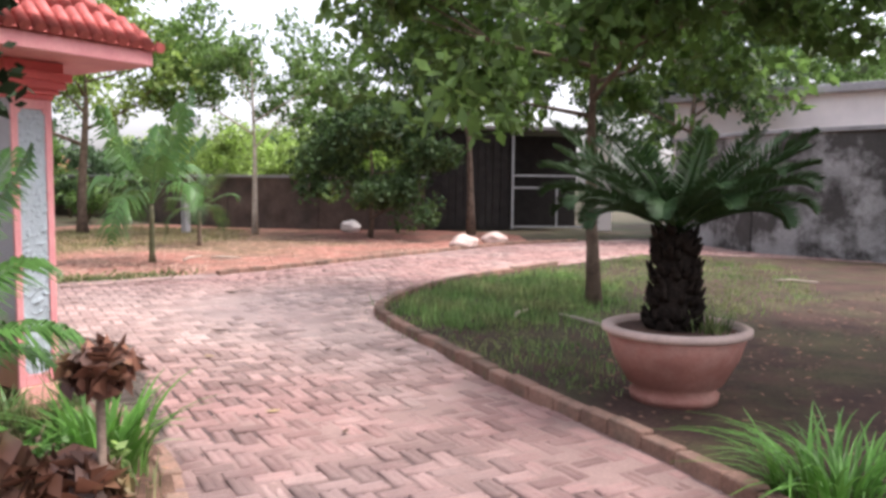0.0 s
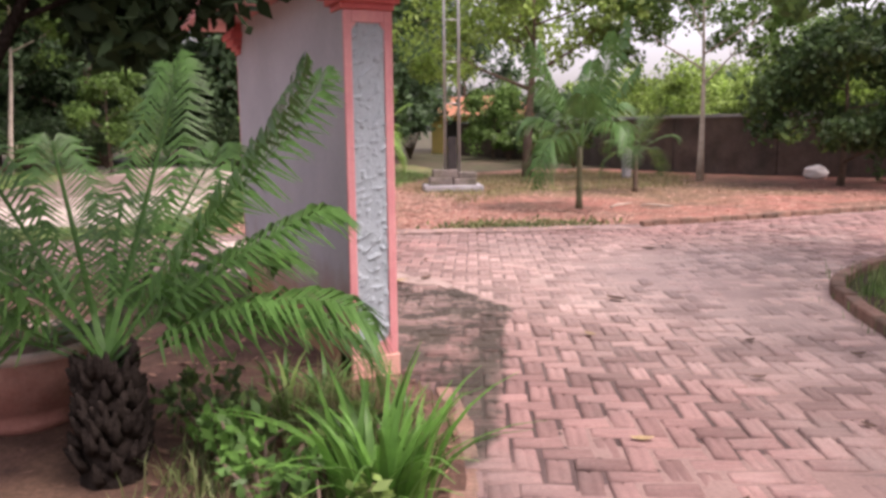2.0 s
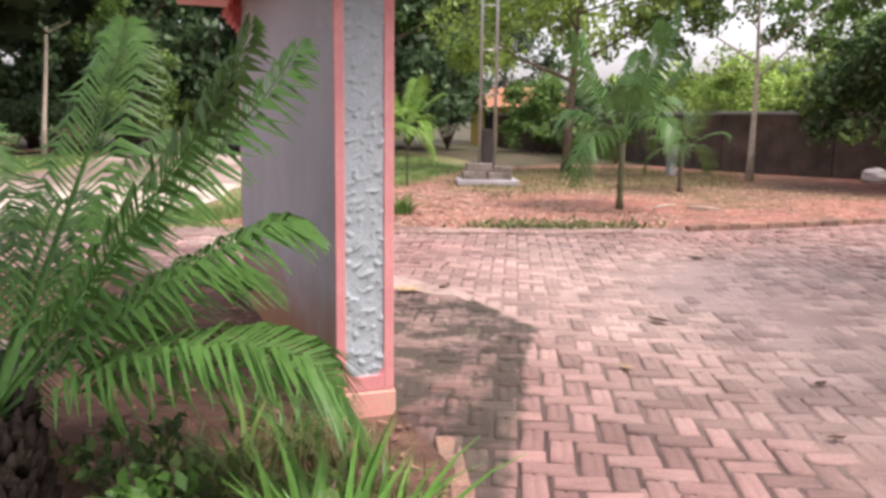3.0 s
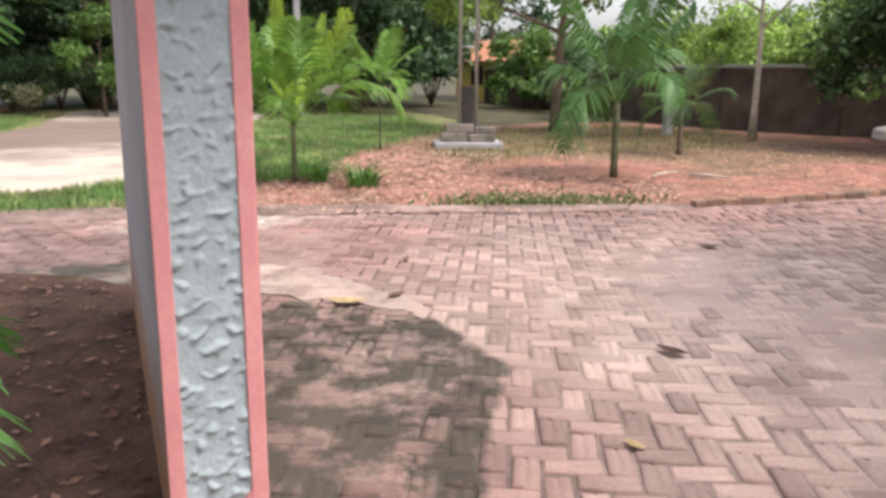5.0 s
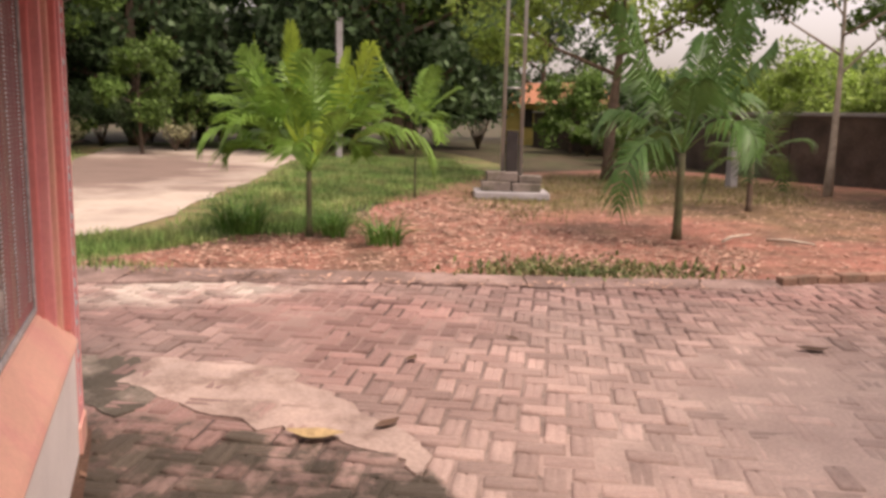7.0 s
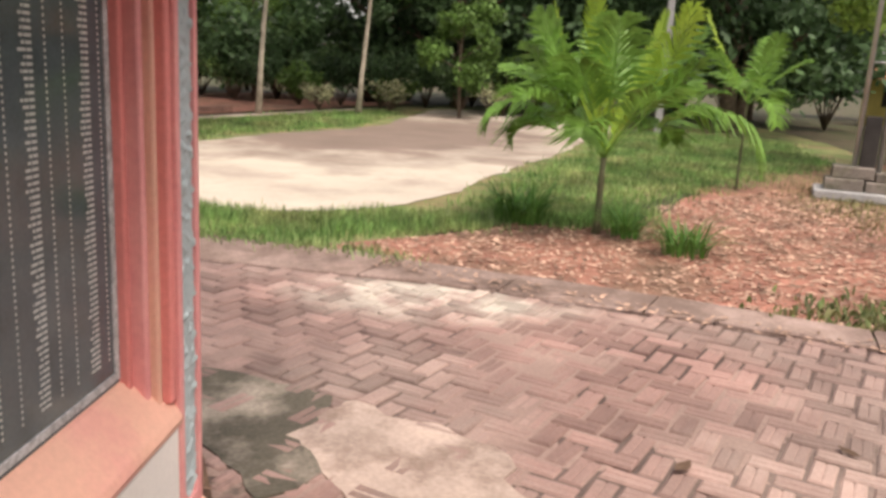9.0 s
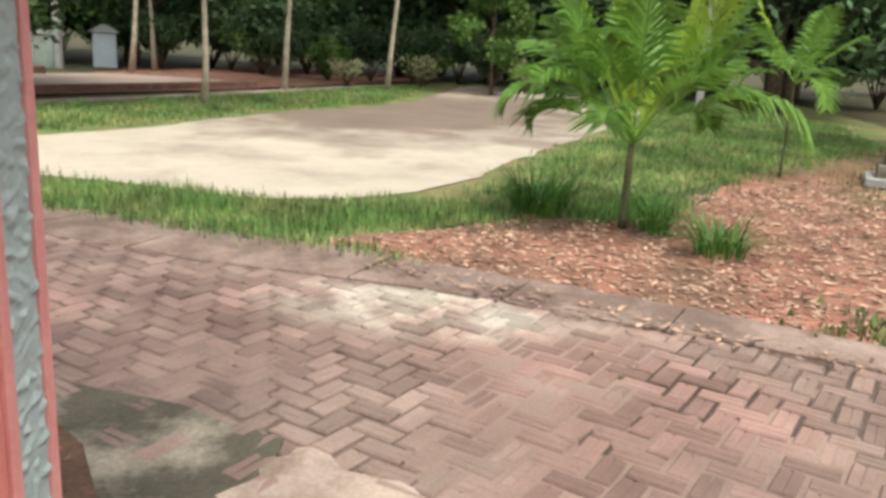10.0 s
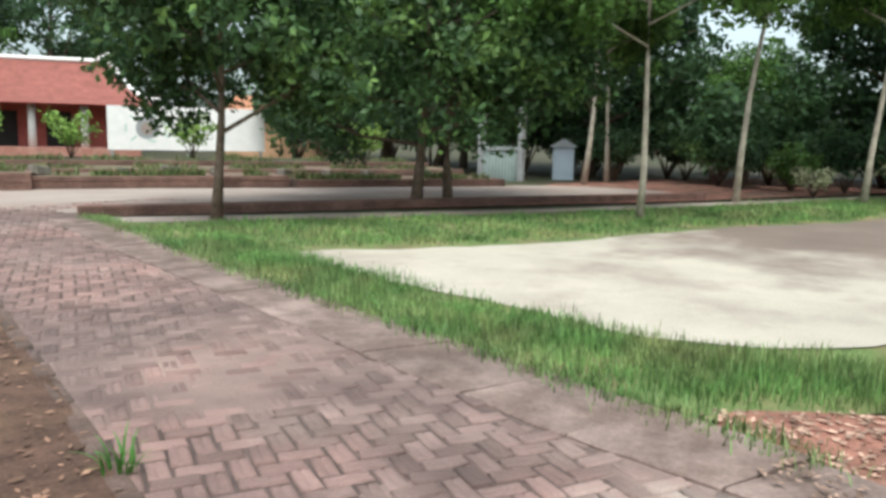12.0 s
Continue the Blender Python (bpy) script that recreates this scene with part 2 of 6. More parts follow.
# the lighter tint patches paint in the lit clumps of leaves
M_LEAFD = mat("leaf_dark", (0.06, 0.108, 0.038), 0.5, 0.35, 0.7, 6, 0.0, island=0.55, transl=0.35, tint=(0.18, 0.27, 0.07), tint_scale=0.9, tint_amount=0.85, edge=(0.51, 0.63))
M_LEAFM = mat("leaf_mid", (0.125, 0.215, 0.055), 0.5, 0.35, 0.7, 6, 0.0, island=0.5, transl=0.42)
M_LEAFL = mat("leaf_light", (0.25, 0.36, 0.085), 0.5, 0.35, 0.7, 6, 0.0, island=0.45, transl=0.42)
M_PALM = mat("palm_leaf", (0.095, 0.21, 0.045), 0.4, 0.3, 3.0, 30, 0.0, island=0.4, transl=0.3)
M_FEATHER = mat("feather_palm_leaf", (0.07, 0.165, 0.036), 0.4, 0.3, 3.0, 30, 0.0, island=0.4, transl=0.3)
M_PALMB = mat("bright_palm_leaf", (0.15, 0.28, 0.055), 0.4, 0.3, 3.0, 30, 0.0, island=0.4, transl=0.4)
M_PALESTEM = mat("green_grey_stem", (0.115, 0.125, 0.065), 0.8, 0.3, 8.0, 60, 0.4, 40, tint=(0.11, 0.075, 0.05), tint_scale=6.0)
M_PALMD = mat("coconut_leaf", (0.075, 0.165, 0.045), 0.4, 0.25, 3.0, 30, 0.0, island=0.35, transl=0.25)
M_PALMY = mat("young_palm_leaf", (0.30, 0.42, 0.06), 0.4, 0.2, 3.0, 30, 0.0, island=0.25, transl=0.4)
M_CYCAD = mat("cycad_leaf", (0.032, 0.07, 0.022), 0.55, 0.3, 3.0, 30, 0.0, island=0.3, transl=0.15)
M_GRASS = mat("grass_blade", (0.17, 0.29, 0.09), 0.5, 0.4, 0.8, 6, 0.0, island=0.6, transl=0.4, tint=(0.33, 0.33, 0.15), tint_scale=1.1, tint_amount=0.75)
M_WEED = mat("straggling_weed", (0.13, 0.18, 0.06), 0.6, 0.3, 2.0, 20, 0.0, island=0.5, transl=0.3, tint=(0.24, 0.17, 0.10), tint_scale=4.0)
M_DRYGRASS = mat("dry_grass", (0.20, 0.20, 0.085), 0.6, 0.3, 0.8, 10, 0.0, island=0.5, transl=0.3, tint=(0.30, 0.22, 0.13), tint_scale=0.7, tint_amount=0.7)
M_DUSTY = mat("dusty_leaf", (0.34, 0.34, 0.2), 0.7, 0.3, 2.0, 20, 0.0, island=0.5, transl=0.3)
M_STRAP = mat("strap_leaf", (0.10, 0.24, 0.042), 0.4, 0.25, 3.0, 30, 0.0, objvar=0.35, transl=0.3)
M_BRONZE = mat("bronze_leaf", (0.15, 0.068, 0.042), 0.5, 0.3, 6.0, 40, 0.0, island=0.75, transl=0.2, tint=(0.07, 0.10, 0.03), tint_scale=6.0, tint_amount=0.6)
M_LITTERD = mat("dark_dry_leaf", (0.22, 0.125, 0.085), 0.85, 0.3, 2.0, 40, 0.0, island=0.65)
M_LITTER = mat("dry_leaf", (0.37, 0.235, 0.175), 0.85, 0.3, 2.0, 40, 0.0, island=0.65)
M_STEEL = mat("galvanised_steel", (0.45, 0.45, 0.45), 0.45, 0.15, 5.0, 60, 0.05, 60, metal=0.7)
M_DARK = mat("dark_timber", (0.035, 0.03, 0.028), 0.8, 0.3, 4.0, 40, 0.2, 30)
M_WALL = mat("weathered_wall", (0.33, 0.32, 0.31), 0.9, 0.25, 1.5, 30, 0.3, 25, tint=(0.05, 0.045, 0.04), tint_scale=1.1, tint_amount=0.92, edge=(0.42, 0.56))
M_SHEET = mat("grey_green_sheet", (0.19, 0.22, 0.21), 0.6, 0.2, 2.0, 40, 0.1, 30)
M_FARWALL = mat("dark_brick_wall", (0.13, 0.095, 0.08), 0.9, 0.3, 2.0, 30, 0.3, 25, tint=(0.07, 0.06, 0.055), tint_scale=0.8)
M_WEATHERED = mat("weathered_stone", (0.19, 0.16, 0.14), 0.95, 0.35, 4.0, 40, 0.5, 30, tint=(0.10, 0.10, 0.06), tint_scale=3.0)
M_COPING = mat("grey_coping", (0.33, 0.32, 0.32), 0.9, 0.2, 2.0, 30, 0.3, 25)
M_TERRACE = mat("terrace_brick", (0.155, 0.088, 0.07), 0.95, 0.4, 2.0, 30, 0.3, 25, objvar=0.15)
M_TERRTOP = mat("brown_terrace_top", (0.20, 0.125, 0.10), 0.9, 0.25, 1.5, 30, 0.3, 25, tint=(0.11, 0.12, 0.05), tint_scale=0.7, tint_amount=0.7)
M_PALEPAVE = mat("pale_paving", (0.38, 0.30, 0.26), 0.9, 0.18, 1.0, 30, 0.2, 25, tint=(0.22, 0.155, 0.13), tint_scale=0.5)


# ---- building helpers ----
def part(name, bm, material, parent=None, label="", kind=""):
    me = bpy.data.meshes.new(name)
    bm.to_mesh(me)
    bm.free()
    me.materials.append(material)
    ob = new(name, me)
    if parent:
        ob.parent = parent
    if label or kind:
        tagged(ob, label, kind=kind)
    return ob


def arrays(name, verts, faces, material, parent=None, smooth=False):
    """A mesh object from numpy arrays: verts (n, 3), faces (m, 3 or 4)."""
    me = bpy.data.meshes.new(name)
    verts = np.asarray(verts, dtype=np.float32)
    faces = np.asarray(faces, dtype=np.int32)
    k = faces.shape[1]
    me.vertices.add(len(verts))
    me.vertices.foreach_set("co", verts.ravel())
    me.loops.add(faces.size)
    me.loops.foreach_set("vertex_index", faces.ravel())
    me.polygons.add(len(faces))
    me.polygons.foreach_set("loop_start", np.arange(0, faces.size, k, dtype=np.int32))
    me.polygons.foreach_set("loop_total", np.full(len(faces), k, dtype=np.int32))
    if smooth:
        me.polygons.foreach_set("use_smooth", np.ones(len(faces), dtype=bool))
    me.update(calc_edges=True)
    me.validate()
    me.materials.append(material)
    ob = new(name, me)
    if parent:
        ob.parent = parent
    return ob


def thing(name, x, y, z, label, category, group="", rz=0.0):
    e = new(name)
    e.empty_display_size = 0.1
    e.matrix_basis = pose(x, y, z, 0, 0, rz)
    return tagged(e, label, category, group)


def box(bm, x0, x1, y0, y1, z0, z1, bevel=0.0):
    m = Matrix.Translation(((x0 + x1) / 2, (y0 + y1) / 2, (z0 + z1) / 2)) @ Matrix.Diagonal((x1 - x0, y1 - y0, z1 - z0, 1))
    r = bmesh.ops.create_cube(bm, size=1, matrix=m)
    if bevel:
        es = list({e for v in r["verts"] for e in v.link_edges})
        bmesh.ops.bevel(bm, geom=es, offset=bevel, segments=2, affect="EDGES", profile=0.5)
    return bm


def tube(bm, pts, radii, n=8):
    """A tapered tube along points."""
    rings = []
    for i, p in enumerate(pts):
        p = Vector(p)
        a = Vector(pts[max(i - 1, 0)])
        b = Vector(pts[min(i + 1, len(pts) - 1)])
        q = (b - a).normalized().to_track_quat("Z", "Y")
        rings.append([bm.verts.new(p + q @ Vector((math.cos(2 * math.pi * k / n), math.sin(2 * math.pi * k / n), 0)) * radii[i]) for k in range(n)])
    for r0, r1 in zip(rings, rings[1:]):
        for k in range(n):
            f = bm.faces.new((r0[k], r0[(k + 1) % n], r1[(k + 1) % n], r1[k]))
            f.smooth = True
    bm.faces.new(list(reversed(rings[0])))
    bm.faces.new(rings[-1])
    return bm


def lathe(bm, profile, n=32):
    """A turned shape from (radius, height) pairs."""
    rings = [[bm.verts.new((r * math.cos(2 * math.pi * k / n), r * math.sin(2 * math.pi * k / n), z)) for k in range(n)] for r, z in profile]
    for r0, r1 in zip(rings, rings[1:]):
        for k in range(n):
            f = bm.faces.new((r0[k], r0[(k + 1) % n], r1[(k + 1) % n], r1[k]))
            f.smooth = True
    bm.faces.new(list(reversed(rings[0])))
    return bm


def spline(pts, step=0.25, closed=False):
    """Points along a smooth curve through pts (Catmull-Rom)."""
    pts = [Vector((p[0], p[1], p[2] if len(p) > 2 else 0)) for p in pts]
    out, n = [], len(pts)
    for i in range(n if closed else n - 1):
        if closed:
            p0, p1, p2, p3 = pts[i - 1], pts[i], pts[(i + 1) % n], pts[(i + 2) % n]
        else:
            p0, p1, p2, p3 = pts[max(i - 1, 0)], pts[i], pts[i + 1], pts[min(i + 2, n - 1)]
        k = max(1, int((p2 - p1).length / step))
        for j in range(k):
            t = j / k
            out.append(0.5 * (2 * p1 + (p2 - p0) * t + (2 * p0 - 5 * p1 + 4 * p2 - p3) * t * t + (3 * p1 - 3 * p2 + p3 - p0) * t ** 3))
    if not closed:
        out.append(pts[-1])
    return out


def region(name, outline, z, material, label="", jitter=0.05, step=0.25, thick=0.0, smooth=True):
    """A flat patch of ground with a slightly ragged outline."""
    pts = spline(outline, step, True) if smooth else [Vector((*p, 0)) for p in outline]
    bm = bmesh.new()
    vs = []
    for p in pts:
        d = noise.noise_vector(Vector((p.x * 1.7, p.y * 1.7, z * 50))) * jitter + noise.noise_vector(Vector((p.x * 6, p.y * 6, 3))) * jitter * 0.5
        vs.append(bm.verts.new((p.x + d.x, p.y + d.y, z)))
    es = [bm.edges.new((vs[i], vs[(i + 1) % len(vs)])) for i in range(len(vs))]
    bmesh.ops.triangle_fill(bm, edges=es, use_beauty=True)
    bmesh.ops.recalc_face_normals(bm, faces=bm.faces)
    for f in bm.faces:
        if f.normal.z < 0:
            f.normal_flip()
    if thick:
        r = bmesh.ops.extrude_face_region(bm, geom=list(bm.faces))
        bmesh.ops.translate(bm, verts=[v for v in r["geom"] if isinstance(v, bmesh.types.BMVert)], vec=(0, 0, -thick))
        bmesh.ops.recalc_face_normals(bm, faces=bm.faces)
    ob = part(name, bm, material)
    return tagged(ob, label, kind="structure")


def inside(pts, x, y):
    """Which of the points x, y (arrays) lie inside an outline."""
    px = np.array([p[0] for p in pts])
    py = np.array([p[1] for p in pts])
    c = np.zeros(len(x), dtype=bool)
    j = len(px) - 1
    for i in range(len(px)):
        with np.errstate(divide="ignore", invalid="ignore"):
            hit = ((py[i] > y) != (py[j] > y)) & (x < (px[j] - px[i]) * (y - py[i]) / (py[j] - py[i] + 1e-12) + px[i])
        c ^= hit
        j = i
    return c


def scatter(rng, outline, count):
    """Random points inside an outline."""
    a = np.array([(p[0], p[1]) for p in outline])
    lo, hi = a.min(0), a.max(0)
    got = []
    total = 0
    while total < count:
        p = rng.uniform(lo, hi, (count * 2, 2))
        p = p[inside(outline, p[:, 0], p[:, 1])]
        got.append(p)
        total += len(p)
    return np.concatenate(got)[:count]


def tufts(rng, outline, count, size=0.12, per=14):
    """Points inside an outline, gathered in tufts."""
    c = scatter(rng, outline, max(1, count // per))
    p = np.repeat(c, per, 0) + rng.normal(0, size, (len(c) * per, 2))
    return p


def blades(name, pts, h0, h1, width, material, rng, label, z=0.0, lean=0.5, category="grass"):
    """Grass: bent two-piece blades standing on points."""
    n = len(pts)
    ang = rng.uniform(0, 2 * np.pi, n)
    h = rng.uniform(h0, h1, n) * (0.75 + 0.5 * np.array([noise.noise(Vector((p[0] * 1.3, p[1] * 1.3, 5))) for p in pts]) + 0.25 * np.array([noise.noise(Vector((p[0] * 5, p[1] * 5, 9))) for p in pts]))
    w = width * rng.uniform(0.6, 1.3, n)
    side = np.stack([np.cos(ang), np.sin(ang), np.zeros(n)], 1)
    fwd = np.stack([-np.sin(ang), np.cos(ang), np.zeros(n)], 1)
    base = np.concatenate([pts, np.full((n, 1), z)], 1)
    l = (lean * rng.uniform(0.1, 1.0, n) * h)[:, None]
    up = np.array([0, 0, 1.0])
    mid = base + up * (h * 0.6)[:, None] + fwd * l * 0.35
    tip = base + up * (h * (1 - 0.3 * lean * rng.uniform(0, 1, n)))[:, None] + fwd * l
    v = np.stack([base - side * w[:, None] / 2, base + side * w[:, None] / 2, mid + side * w[:, None] * 0.35, mid - side * w[:, None] * 0.35, tip], 1).reshape(-1, 3)
    i = np.arange(n)[:, None] * 5
    f = np.concatenate([i + [0, 1, 2], i + [0, 2, 3], i + [3, 2, 4]], 1).reshape(-1, 3)
    ob = arrays(name, v, f, material)
    return tagged(ob, label, category, kind="stuff")


def leaf_cloud(rng, centres, radii, per, size, droop=0.3):
    """Vertices and faces of folded leaves scattered in clumps."""
    c = np.repeat(centres, per, 0)
    r = np.repeat(radii, per)[:, None]
    n = len(c)
    d = rng.normal(0, 1, (n, 3))
    d /= np.linalg.norm(d, axis=1)[:, None]
    pos = c + d * r * rng.uniform(0.25, 1.0, (n, 1)) ** 0.6 * np.array([1, 1, 0.75])
    ax = rng.normal(0, 1, (n, 3))
    ax[:, 2] -= droop
    ax /= np.linalg.norm(ax, axis=1)[:, None]
    nrm = rng.normal(0, 1, (n, 3)) + np.array([0, 0, 0.8])
    sd = np.cross(ax, nrm)
    sd /= np.linalg.norm(sd, axis=1)[:, None] + 1e-9
    s = (size * rng.uniform(0.6, 1.35, n))[:, None]
    v = np.stack([pos - ax * s * 0.5, pos + sd * s * 0.26, pos + ax * s * 0.5, pos - sd * s * 0.26], 1).reshape(-1, 3)
    f = np.arange(n * 4).reshape(-1, 4)
    return v, f


def tree(name, x, y, height, trunk_r, bare, spread, label, leaf_mat, seed, clumps=60, per=110, leaf=0.2, bark=None, lean=(0, 0), z=0.0,
         category="tree", group="", clump_r=0.6, limbs=7, flat=1.0):
    """A tree: tapered trunk with limbs, and a crown of leaf clumps set along the limbs, with gaps."""
    rng = np.random.default_rng(seed)
    t = thing(name, x, y, z, label, category, group)
    bm = bmesh.new()
    pts, rad = [], []
    for i in range(7):
        k = i / 6
        pts.append((lean[0] * k + 0.06 * height * 0.2 * math.sin(seed + 4 * k), lean[1] * k + 0.05 * height * 0.2 * math.cos(2 * seed + 5 * k), height * 0.85 * k - 0.05))
        rad.append(trunk_r * (1.25 if i == 0 else 1) * (1 - 0.75 * k))
    tube(bm, pts, rad, 9)
    tips = [Vector(pts[-1])]
    for j in range(limbs):
        k = bare / height + (0.85 - bare / height) * (j + 0.3) / limbs
        f_ = k / 0.85 * 6
        i0 = min(int(f_), 5)
        s = Vector(pts[i0]).lerp(Vector(pts[i0 + 1]), f_ - i0)
        a = j * 2.4 + seed
        reach = spread * (1.0 - 0.45 * max(0, k - 0.4)) * rng.uniform(0.65, 1.0)
        e = s + Vector((math.cos(a) * reach, math.sin(a) * reach, (0.42 + 0.35 * rng.random()) * reach * flat + 0.2))
        m_ = s.lerp(e, 0.5) + Vector((0, 0, -0.08 * reach))
        r0 = trunk_r * (1 - 0.8 * k) * 0.6
        tube(bm, [s, m_, e], [r0, r0 * 0.6, r0 * 0.2], 6)
        tips += [e, m_.lerp(e, 0.5), s.lerp(e, 0.8)]
        for b_ in range(2):
            a2 = a + (-0.7 if b_ else 0.7)
            e2 = m_ + Vector((math.cos(a2), math.sin(a2), 0.35)) * reach * 0.55
            tube(bm, [m_, e2], [r0 * 0.5, r0 * 0.15], 5)
            tips.append(e2)
    part("trunk", bm, bark or M_BARK, t)
    tips = np.array([tuple(p) for p in tips])
    pick = np.concatenate([np.arange(len(tips)), rng.integers(0, len(tips), clumps)])[:max(clumps, len(tips))]
    clumps = len(pick)
    c = tips[pick] + rng.normal(0, spread * 0.16, (clumps, 3))
    c[:, 2] = np.maximum(c[:, 2], bare * 0.9)
    v, f = leaf_cloud(rng, c, rng.uniform(0.5, 1.2, clumps) * clump_r, per, leaf)
    arrays("crown", v, f, leaf_mat, t)
    return t


def frond(rng, length, leaflets, leaflet_len, width, rise, droop, twist=0.35, vee=0.3, bare=0.12):
    """One pinnate palm leaf along +x: a curved rib with leaflets on both sides."""
    verts, faces = [], []
    n = leaflets
    rib = []
    for i in range(n + 1):
        k = i / n
        rib.append(Vector((length * math.sin(k * 1.35) / math.sin(1.35) * (1 - 0.12 * droop * k), 0, rise * length * k - droop * length * k * k)))
    for i, p in enumerate(rib):
        w = 0.012 * (1 - 0.8 * i / n) + 0.002
        verts += [p + Vector((0, -w, 0)), p + Vector((0, w, 0))]
    for i in range(n):
        a, b = rib[i], rib[i + 1]
        faces.append((2 * i, 2 * i + 1, 2 * i + 3, 2 * i + 2))
        k = (i + 0.5) / n
        if k < bare:
            continue
        ll = leaflet_len * (math.sin(math.pi * min(1, 0.12 + 0.88 * k)) ** 0.6 * 0.85 + 0.15)
        d = (b - a).normalized()
        for s in (-1, 1):
            dirn = (d * (0.45 + 0.5 * k) + Vector((0, s, vee)) + Vector(rng.normal(0, 0.07, 3))).normalized()
            p0 = a.lerp(b, 0.5)
            p1 = p0 + dirn * ll * 0.45
            p2 = p0 + dirn * ll + Vector((0, 0, -twist * ll * (0.6 + 0.5 * rng.random())))
            ww = d * width * 0.5
            j = len(verts)
            h = 0 if s < 0 else 1
            verts += [p0 - ww * 0.5, p1 + ww, p1 - ww, p2 + ww * 0.1, p2 - ww * 0.1]
            faces += [(j, 2 * i + 2 + h, j + 1, j + 2), (j + 2, j + 1, j + 3, j + 4)]
    return np.array([tuple(v) for v in verts]), np.array(faces)


def palm(name, x, y, label, trunk_h, trunk_r, fronds, length, seed, material, bark, leaflets=26, leaflet_len=0.3, width=0.03,
         rise=(0.5, 1.2), droop=(0.5, 0.9), z=0.0, lean=(0, 0), category="palm", young=0, stalk=True, vee=0.3, twist=0.35, upright=0, gap=None, narrow=1.0, bare=0.12):
    """A palm: trunk, each frond a mesh of its own; the first ones stand upright, the last ones hang."""
    rng = np.random.default_rng(seed)
    t = thing(name, x, y, z, label, category)
    if trunk_h > 0:
        bm = bmesh.new()
        pts = [(lean[0] * k, lean[1] * k, trunk_h * k - 0.03) for k in (0, 0.15, 0.4, 0.7, 1)]
        tube(bm, pts, [trunk_r * 1.3, trunk_r * 1.05, trunk_r, trunk_r * 0.9, trunk_r * 0.8], 10)
        part("trunk", bm, bark, t)
        if trunk_r > 0.1:
            # stubs of old leaves round the trunk
            bm = bmesh.new()
            for i in range(150):
                k, a = rng.random() ** 0.8, i * 2.399
                r0 = trunk_r * (1.2 - 0.38 * k)
                u = Vector((math.cos(a), math.sin(a), 0))
                p = u * r0 * 0.9 + Vector((lean[0] * k, lean[1] * k, trunk_h * k * 0.98))
                tube(bm, [p, p + u * r0 * 0.22 + Vector((0, 0, 0.03)), p + u * r0 * rng.uniform(0.25, 0.5) + Vector((0, 0, rng.uniform(0.05, 0.09)))], [0.028, 0.02, 0.006], 4)
            stubs = part("trunk_shag", bm, bark, t, "dark shaggy stubs of old leaves")
            tagged(stubs, kind="stuff")
    for i in range(fronds):
        k = (i + 0.5) / fronds
        r_ = rise[1] + (rise[0] - rise[1]) * k
        d_ = droop[0] + (droop[1] - droop[0]) * k
        L_ = length * rng.uniform(0.85, 1.1)
        L_ *= narrow + (1 - narrow) * k
        if i < upright:
            r_, d_ = 2.6, 0.25
        v, f = frond(rng, L_ * (0.78 if i < upright else 1), leaflets, leaflet_len * (0.5 if i < upright else 1), width * (1.3 if i < upright else 1), r_, d_, twist if i >= upright else 0.0, vee if i >= upright else 0.8, bare if i >= upright else 0.12)
        ob = arrays("frond", v, f, M_PALMY if i < young else material, t)
        az = (math.degrees(i * 2.399 + seed) + rng.uniform(-12, 12)) % 360
        if gap:
            # no leaves grow towards the trodden side
            az = gap[1] + (az / 360) * (360 - (gap[1] - gap[0]))
        ob.matrix_basis = pose(lean[0], lean[1], trunk_h - 0.05 * k, 0, 0, az)
    return t


def strap_clump(name, x, y, label, n, length, width, seed, material=None, spread=0.16, z=0.0, category="plant", arch=0.6, split=True):
    """A clump of arching strap leaves: each leaf a part, or one dense tussock."""
    rng = np.random.default_rng(seed)
    t = thing(name, x, y, z, label, category) if split else None
    verts, faces = [], []
    for i in range(n):
        a = rng.uniform(0, 2 * math.pi)
        r0 = spread * rng.random() ** 0.5
        b = Vector((math.cos(a) * r0, math.sin(a) * r0, -0.01))
        h = a + rng.normal(0, 0.5)
        out = Vector((math.cos(h), math.sin(h), 0))
        L_ = length * rng.uniform(0.5, 1.1)
        ar = arch * rng.uniform(0.4, 1.3)
        side = out.cross(Vector((0, 0, 1)))
        lv = []
        for q in range(7):
            k = q / 6
            p = b + out * L_ * ar * k * k + Vector((0, 0, L_ * (k - 0.42 * ar * k * k - 0.12 * ar * k ** 4)))
            w = width * (0.6 + 0.4 * math.sin(math.pi * min(1, k * 1.4))) * (1 - k ** 3) * 0.5 + 0.0015
            lv += [p - side * w + Vector((0, 0, w * 0.35)), p, p + side * w + Vector((0, 0, w * 0.35))]
        lf = []
        for q in range(6):
            for s in (0, 1):
                lf.append((3 * q + s, 3 * q + s + 1, 3 * q + s + 4, 3 * q + s + 3))
        if split:
            arrays("leaf", np.array([tuple(v) for v in lv]), np.array(lf), material or M_STRAP, t, True)
        else:
            j = len(verts)
            verts += lv
            faces += [tuple(c + j for c in q) for q in lf]
    if not split:
        t = arrays(name, np.array([tuple(v) for v in verts]), np.array(faces), material or M_STRAP)
        t.matrix_basis = pose(x, y, z)
        tagged(t, label, category, kind="stuff")
    return t


# ---- ground ----
def ground_sheet():
    bm = bmesh.new()
    bmesh.ops.create_grid(bm, x_segments=2, y_segments=2, size=400, matrix=Matrix.Translation((0, 0, -0.06)))
    tagged(part("ground", bm, M_GROUND), "dry brown ground with thin grass", kind="structure")


